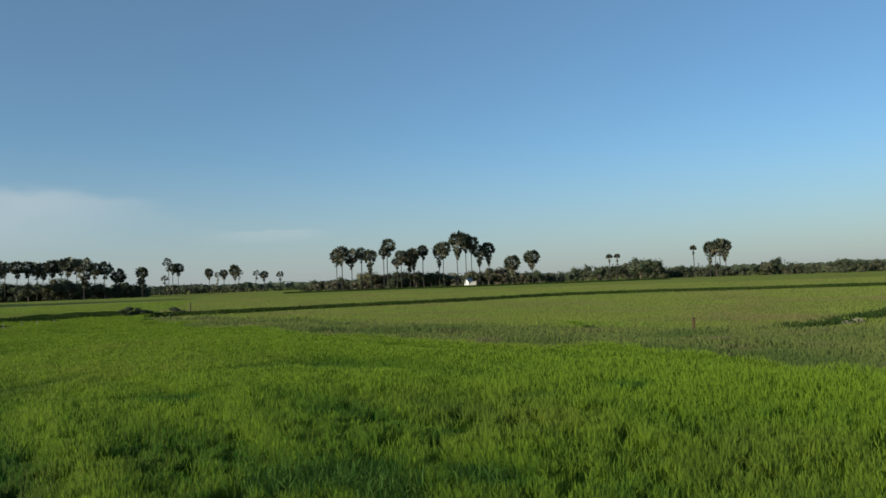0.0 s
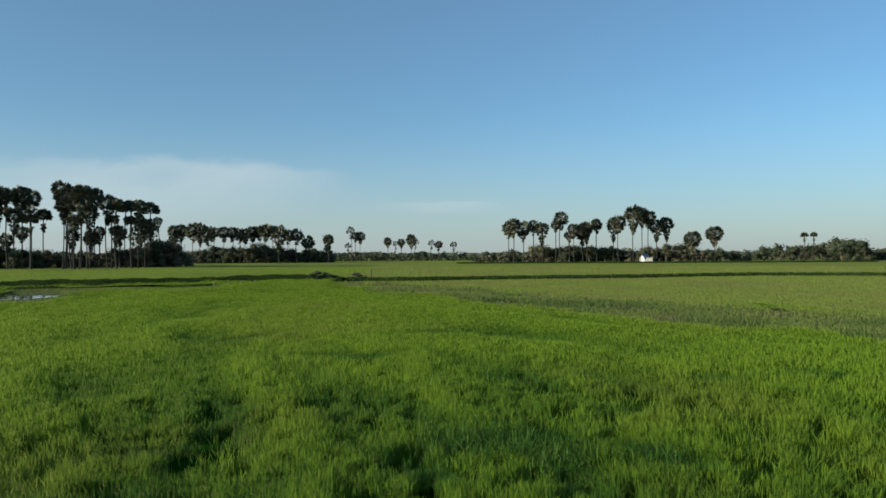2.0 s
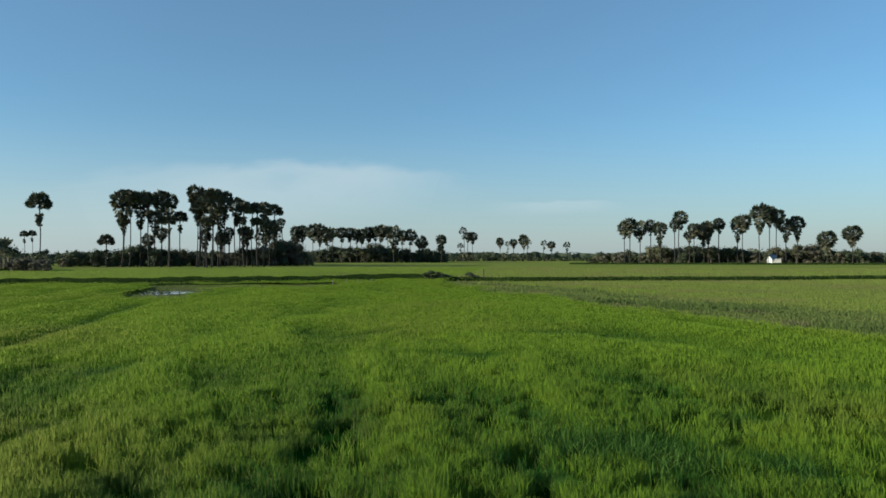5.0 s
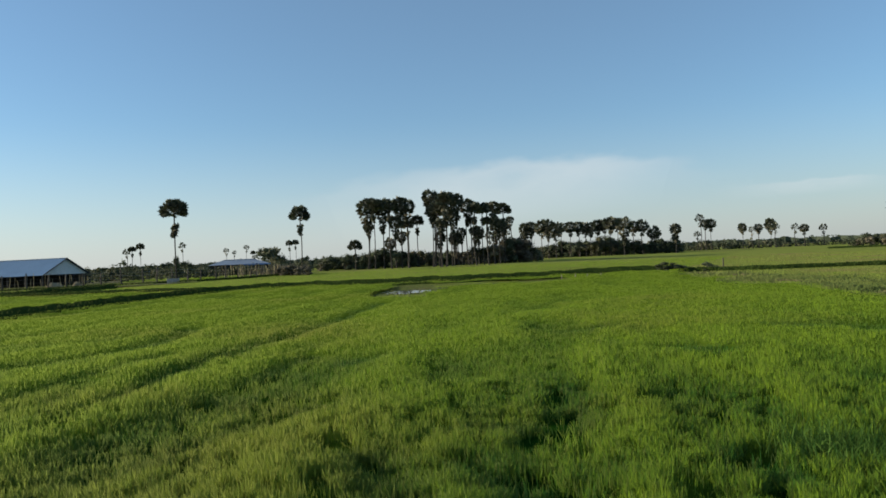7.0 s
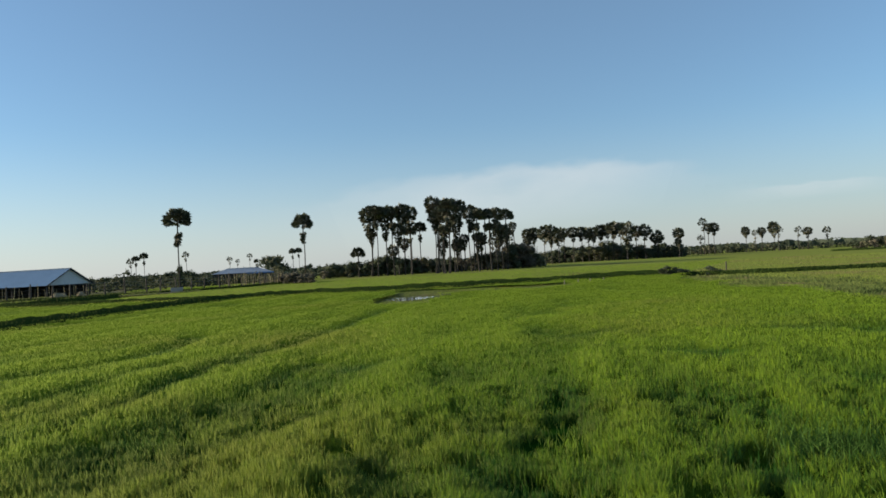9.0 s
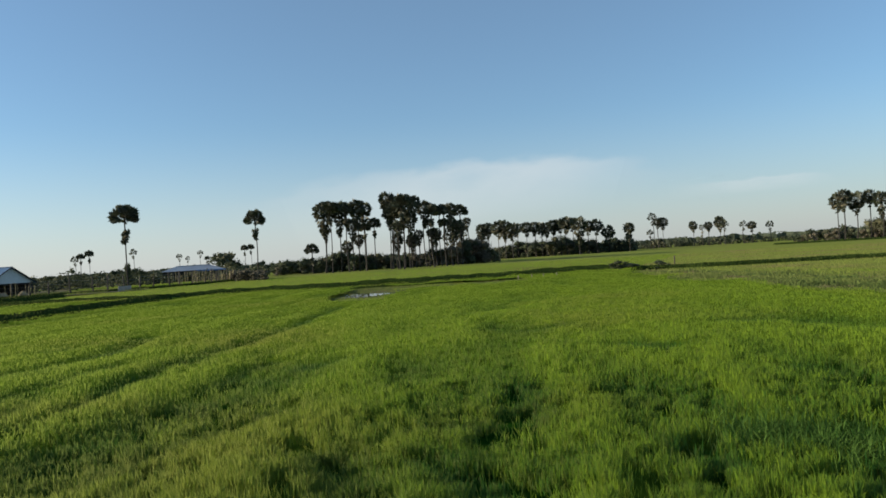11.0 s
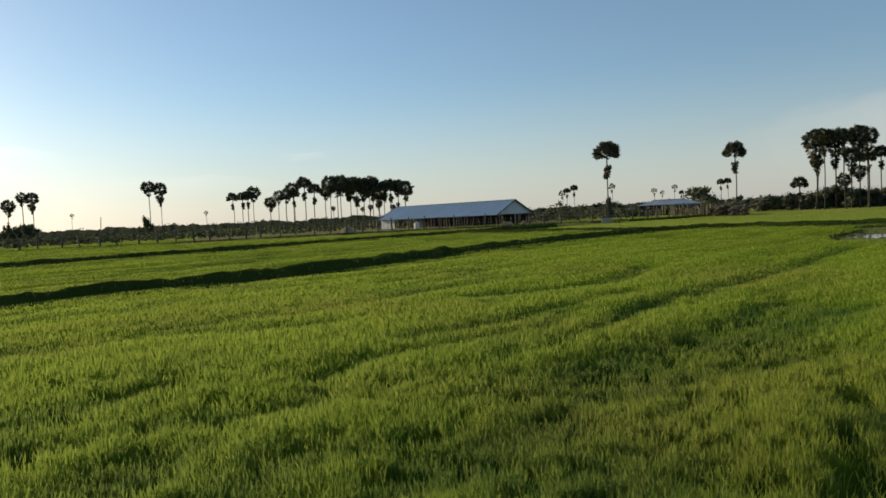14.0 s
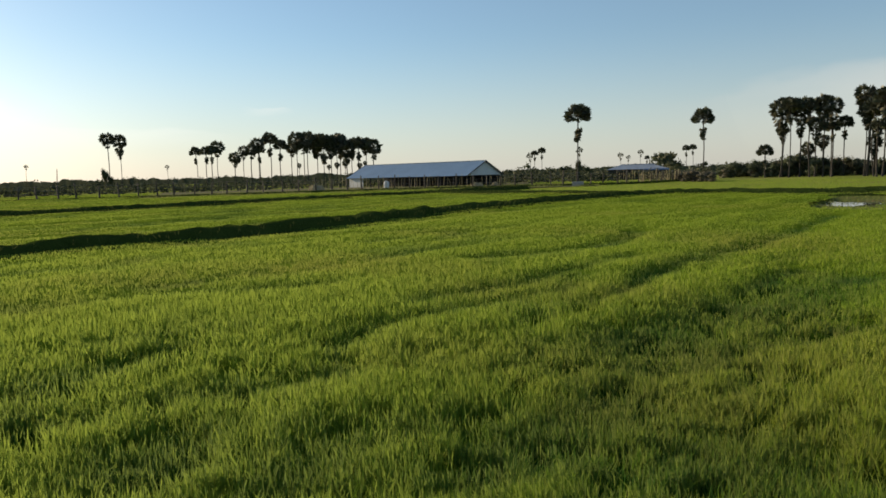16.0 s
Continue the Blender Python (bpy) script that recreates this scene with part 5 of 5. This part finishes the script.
def build_fence():
    random.seed(41)
    line = BUND_FENCE[2:]
    t = thing("yard_fence", pose(0, 0, 0), "fence of weathered wooden posts and wires on a bund", "fence")
    v, f = post_mesh(1.75, 0.10)
    post = mesh_from("post", v, f, [M_WOOD])
    v, f = post_mesh(1.7, 0.028, 5)
    cane = mesh_from("cane", v, f, [M_BAMBOO])
    spots = along(line, 2.3)
    for x, y in spots:
        o = part("post", post, None, t)
        o.matrix_basis = Matrix.LocRotScale((x + random.uniform(-0.3, 0.3), y + random.uniform(-0.3, 0.3), 0.3), Euler((random.gauss(0, 0.06), random.gauss(0, 0.06), random.uniform(0, 6))), (1, 1, random.uniform(0.8, 1.2)))
    for x, y in along([(-95.8, 57.5), (-96.3, 61.2), (-108.0, 78.0)], 0.32) + along([(-101.3, -10.0), (-101.7, 12.0)], 1.7) + along([(-101.7, 12.0), (-101.7, 27.0), (-98.5, 40.5)], 0.55):
        o = part("cane", cane, None, t)
        o.matrix_basis = Matrix.LocRotScale((x + random.uniform(-0.3, 0.3), y + random.uniform(-0.3, 0.3), 0.25), Euler((random.gauss(0, 0.05), random.gauss(0, 0.05), random.uniform(0, 6))), (1, 1, random.uniform(0.6, 1.2)))
    for z in (0.9, 1.4, 1.85):
        v, f = tube([(x, y, z + 0.1 * math.sin(i * 1.7)) for i, (x, y) in enumerate(spots)], [0.012] * len(spots), 4)
        part("wire", mesh_from("wire", v, f, [M_WIRE]), None, t)


build_fence()

trough = thing("water_trough", pose(-91.6, 48.3, 0.1, 0, 0, 62), "small pale concrete trough by the fence", "trough")
bm = bmesh.new()
box(bm, -0.80, 0.80, -0.40, 0.40, -0.1, 0.12)
for a in ((-0.80, 0.80, -0.40, -0.30), (-0.80, 0.80, 0.30, 0.40), (-0.80, -0.70, -0.30, 0.30), (0.70, 0.80, -0.30, 0.30)):
    box(bm, *a, 0.12, 0.60, 0.02)
part("basin", bm, M_TROUGH, trough)

tank = thing("water_tank", pose(-119.5, 27.0, 0.0), "pale round water tank beside the shed", "tank")
v, f = tube([(0, 0, -0.05), (0, 0, 0.1), (0, 0, 1.05), (0, 0, 1.22), (0, 0, 1.3)], [0.46, 0.48, 0.48, 0.38, 0.15], 18)
part("drum", mesh_from("drum", v, f, [M_WALL]), None, tank)
v, f = tube([(0, 0, 1.29), (0, 0, 1.38)], [0.15, 0.13], 12)
part("lid", mesh_from("lid", v, f, [M_WALL]), None, tank)

pole = thing("utility_pole", pose(-295.3, -55.5, 0), "bare leaning utility pole beyond the fields", "pole", "poles beyond the fields")
v, f = tube([(0, 0, -0.3), (0.1, 0.1, 4), (0.15, 0.35, 8.0)], [0.17, 0.15, 0.12], 8)
part("shaft", mesh_from("shaft", v, f, [M_WOOD]), None, pole)
copy_thing(pole, pose(-248.0, -156.0, 0, 0, 0, 120))


def stake(x, y, h, r, mat, label, lean=0.0):
    t = thing("stake", pose(x, y, 0, lean, lean * 0.5, 0), label, "stake", "stakes in the fields")
    v, f = tube([(0, 0, -0.1), (0.005, 0, h * 0.5), (0, 0.005, h - 0.02), (0, 0, h)], [r * 0.9, r, r, r * 0.8], 8)
    part("shaft", mesh_from("shaft", v, f, [mat]), None, t)


stake(8.2, 23.6, 0.46, 0.045, M_STAKE, "short reddish-brown wooden stake in the weeds", 2.0)
stake(-22.0, 61.4, 0.85, 0.06, M_WOOD, "short dark stake in the far field", 3.0)
for x, y in ((-25.6, 41.2), (-25.0, 42.0), (-24.6, 42.9), (-24.0, 43.7)):
    stake(x, y, 0.42, 0.03, M_STONE, "short pale peg in the wet field", random.uniform(-6, 6))


def stone(x, y, s):
    bm = bmesh.new()
    bmesh.ops.create_icosphere(bm, subdivisions=2, radius=s)
    for v in bm.verts:
        v.co *= 1 + 0.45 * noise.noise(v.co * 2.2 / s + Vector((x, y, 0)))
        v.co.z *= 0.6
    me = bpy.data.meshes.new("stone")
    bm.to_mesh(me)
    bm.free()
    me.materials.append(M_STONE)
    o = tagged(new("stone", me), "pale dry clod of earth by the ditch", "stone", "clods by the ditch")
    o.matrix_basis = pose(x, y, s * 0.25)


for x, y, s in ((13.6, 24.2, 0.16), (14.3, 24.7, 0.22), (17.2, 26.6, 0.24), (16.4, 26.2, 0.14), (18.3, 27.0, 0.2)):
    stone(x, y, s)



def straw_heap(x, y, wide, high):
    """A settled heap of straw, with loose stalks all over it."""
    random.seed(int(abs(x * 10)))
    bm = bmesh.new()
    bmesh.ops.create_icosphere(bm, subdivisions=3, radius=1.0)
    for v in bm.verts:
        v.co *= 1 + 0.22 * noise.noise(v.co * 1.6 + Vector((x, y, 0))) + 0.06 * noise.noise(v.co * 6.0)
        v.co = Vector((v.co.x * wide / 2, v.co.y * wide * 0.4, max(-0.1, v.co.z) * high))
    spots = [v.co.copy() for v in bm.verts if v.co.z > 0]
    for _ in range(420):
        p = random.choice(spots) * random.uniform(0.96, 1.03)
        w = Vector((random.gauss(0, 1), random.gauss(0, 1), random.gauss(-0.2, 0.6))).normalized() * random.uniform(0.1, 0.3)
        q = w.cross(Vector((0, 0, 1))).normalized() * 0.012
        bm.faces.new([bm.verts.new(c) for c in (p - w - q, p - w + q, p + w)])
    t = thing("straw_heap", pose(x, y, 0.0, 0, 0, math.degrees(math.atan2(y, x)) + 90), "low pale heap of old straw in the yard", "straw heap", "straw heaps by the shed")
    part("heap", bm, M_STRAW, t)


straw_heap(-111.0, 14.0, 2.4, 1.25)
straw_heap(-107.5, 39.0, 2.2, 0.8)
straw_heap(-106.5, 41.6, 1.4, 0.7)

random.seed(53)
for i in range(14):
    tree(random.uniform(52.0, 54.6), random.uniform(118, 130), random.uniform(1.2, 2.1), "dry", 1.4, "scrub by the fence")

# bushes on the bund's end, and low green scrub
random.seed(47)
for x, y, h, col in ((-25.6, 57.5, 1.0, "dark"), (-24.9, 58.4, 0.7, "olive"), (-22.9, 60.2, 0.8, "dark")):
    tree(math.degrees(math.atan2(-x, y)), math.hypot(x, y) * 0.9, h, col, 2.2, "bushes on the bund")


# ---- clouds ----
def cloud(az, el, wide, high, tilt, strength, seed, label, bright=0.75):
    """A thin sheet of cirrus far behind the fields."""
    d = 4200.0
    a, e = radians(az), radians(el)
    p = Vector((-math.sin(a) * math.cos(e), math.cos(a) * math.cos(e), math.sin(e))) * d
    bm = bmesh.new()
    bmesh.ops.create_grid(bm, x_segments=12, y_segments=6, size=1.0)
    me = bpy.data.meshes.new("cloud")
    bm.to_mesh(me)
    bm.free()
    m = bpy.data.materials.new("cirrus")
    m.use_nodes = True
    n, l = m.node_tree.nodes, m.node_tree.links
    n.remove(n["Principled BSDF"])
    coord, mp, no, sep = n.new("ShaderNodeTexCoord"), n.new("ShaderNodeMapping"), n.new("ShaderNodeTexNoise"), n.new("ShaderNodeSeparateXYZ")
    mp.inputs["Scale"].default_value, mp.inputs["Location"].default_value, mp.inputs["Rotation"].default_value = (2.0, 0.8, 1), (seed, seed * 2, 0), (0, 0, 0.12)
    no.inputs["Scale"].default_value, no.inputs["Detail"].default_value, no.inputs["Roughness"].default_value = 1.3, 6.0, 0.5
    l.new(coord.outputs["Object"], mp.inputs["Vector"])
    l.new(mp.outputs[0], no.inputs["Vector"])
    l.new(coord.outputs["Object"], sep.inputs[0])

    def ramp(value, lo, hi, a=0.0, b=1.0):
        x = n.new("ShaderNodeMapRange")
        x.interpolation_type = "SMOOTHSTEP"
        for key, val in (("From Min", lo), ("From Max", hi), ("To Min", a), ("To Max", b)):
            x.inputs[key].default_value = val
        l.new(value, x.inputs["Value"])
        return x.outputs[0]

    def calc(kind, a, b):
        x = n.new("ShaderNodeMath")
        x.operation = kind
        for i, val in enumerate((a, b)):
            if isinstance(val, float):
                x.inputs[i].default_value = val
            else:
                l.new(val, x.inputs[i])
        return x.outputs[0]

    ax, ay = sep.outputs["X"], sep.outputs["Y"]
    wavy = calc("ADD", ay, ramp(no.outputs["Fac"], 0.25, 0.75, -0.28, 0.28))
    tip = calc("ADD", wavy, ramp(ax, 0.35, 1.0, 0.0, 0.75))
    shape = calc("MULTIPLY", ramp(tip, 0.75, 0.35), ramp(calc("SUBTRACT", ay, calc("MULTIPLY", ax, 0.45)), -1.25, 0.35))
    ends = calc("MULTIPLY", ramp(ax, 1.0, 0.3), ramp(ax, -1.0, 0.1))
    rims = calc("MULTIPLY", ramp(ay, -1.0, -0.5), ramp(ay, 1.0, 0.8))
    mul_out = calc("MULTIPLY", calc("MULTIPLY", shape, calc("MULTIPLY", ends, rims)), ramp(no.outputs["Fac"], 0.15, 0.60, 0.45, 1.0))
    fac = n.new("ShaderNodeMath")
    fac.operation = "MULTIPLY"
    fac.inputs[1].default_value = strength
    l.new(mul_out, fac.inputs[0])
    clear, glow, mix = n.new("ShaderNodeBsdfTransparent"), n.new("ShaderNodeEmission"), n.new("ShaderNodeMixShader")
    glow.inputs["Color"].default_value, glow.inputs["Strength"].default_value = (0.72, 0.76, 0.78, 1), bright
    l.new(fac.outputs[0], mix.inputs[0])
    l.new(clear.outputs[0], mix.inputs[1])
    l.new(glow.outputs[0], mix.inputs[2])
    l.new(mix.outputs[0], n["Material Output"].inputs["Surface"])
    me.materials.append(m)
    ob = tagged(new("backdrop_cloud", me), label, "cloud", kind="structure")
    turn = (-p).to_track_quat("Z", "Y").to_matrix().to_4x4()
    ob.matrix_basis = Matrix.Translation(p) @ turn @ pose(0, 0, 0, 0, 0, tilt) @ Matrix.Diagonal((d * math.tan(radians(wide / 2)), d * math.tan(radians(high / 2)), 1, 1))


cloud(37.0, 4.9, 42.0, 7.2, 4.5, 0.56, 3.1, "thin white streak of cirrus in the blue sky")
cloud(14.0, 4.0, 14.0, 1.6, 0.0, 0.35, 7.7, "faint low veil of cloud")
cloud(112.0, 5.9, 24.0, 2.0, -1.5, 0.34, 5.2, "faint bright streak of cloud beside the low sun", 1.45)
cloud(98.0, 3.4, 26.0, 2.2, 0.0, 0.22, 9.4, "faint low veil of cloud over the shed", 1.1)
cloud(85.5, 5.3, 5.0, 1.0, 2.0, 0.25, 2.6, "small thin wisp of cloud", 1.0)


def build_haze():
    """The pale haze of the horizon, painted on a glowing ring far behind everything that thins out upwards."""
    verts, tris, seg, d = [], [], 180, 4300.0
    heights = (-20.0, 120.0, 300.0, 550.0, 900.0)
    for i in range(seg):
        a = 2 * math.pi * i / seg
        verts += [(-math.sin(a) * d, math.cos(a) * d, z) for z in heights]
    k = len(heights)
    for i in range(seg):
        j = (i + 1) % seg
        for q in range(k - 1):
            tris += [(i * k + q, j * k + q, j * k + q + 1), (i * k + q, j * k + q + 1, i * k + q + 1)]
    m = bpy.data.materials.new("painted horizon haze")
    m.use_nodes = True
    n, l = m.node_tree.nodes, m.node_tree.links
    n.remove(n["Principled BSDF"])
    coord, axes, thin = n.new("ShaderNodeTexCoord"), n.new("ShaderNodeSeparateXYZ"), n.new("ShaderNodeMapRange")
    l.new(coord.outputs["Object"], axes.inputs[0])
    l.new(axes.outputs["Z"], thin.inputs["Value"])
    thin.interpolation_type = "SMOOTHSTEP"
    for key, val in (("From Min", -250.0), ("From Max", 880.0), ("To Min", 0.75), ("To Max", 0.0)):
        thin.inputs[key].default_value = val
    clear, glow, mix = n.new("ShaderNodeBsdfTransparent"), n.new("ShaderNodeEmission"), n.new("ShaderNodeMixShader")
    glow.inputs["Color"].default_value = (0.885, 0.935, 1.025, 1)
    # the ring's own glow is painted brighter towards the sun
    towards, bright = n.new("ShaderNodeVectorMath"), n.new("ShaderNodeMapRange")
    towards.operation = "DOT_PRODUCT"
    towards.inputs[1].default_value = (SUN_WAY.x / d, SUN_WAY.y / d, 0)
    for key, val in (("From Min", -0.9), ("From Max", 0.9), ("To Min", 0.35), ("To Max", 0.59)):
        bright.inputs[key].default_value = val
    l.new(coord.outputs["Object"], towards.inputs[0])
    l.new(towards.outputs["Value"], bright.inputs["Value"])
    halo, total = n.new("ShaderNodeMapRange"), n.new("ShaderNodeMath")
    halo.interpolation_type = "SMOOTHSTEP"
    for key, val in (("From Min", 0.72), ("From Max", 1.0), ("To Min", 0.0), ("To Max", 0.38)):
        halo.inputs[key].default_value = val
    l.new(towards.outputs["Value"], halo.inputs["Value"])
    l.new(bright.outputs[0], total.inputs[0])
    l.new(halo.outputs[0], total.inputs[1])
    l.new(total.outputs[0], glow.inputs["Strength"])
    l.new(thin.outputs[0], mix.inputs[0])
    l.new(clear.outputs[0], mix.inputs[1])
    l.new(glow.outputs[0], mix.inputs[2])
    l.new(mix.outputs[0], n["Material Output"].inputs["Surface"])
    tagged(new("backdrop_haze", mesh_from("backdrop_haze", verts, tris, [m])), "pale haze above the horizon, painted on a glowing ring", "haze", kind="structure")


build_haze()
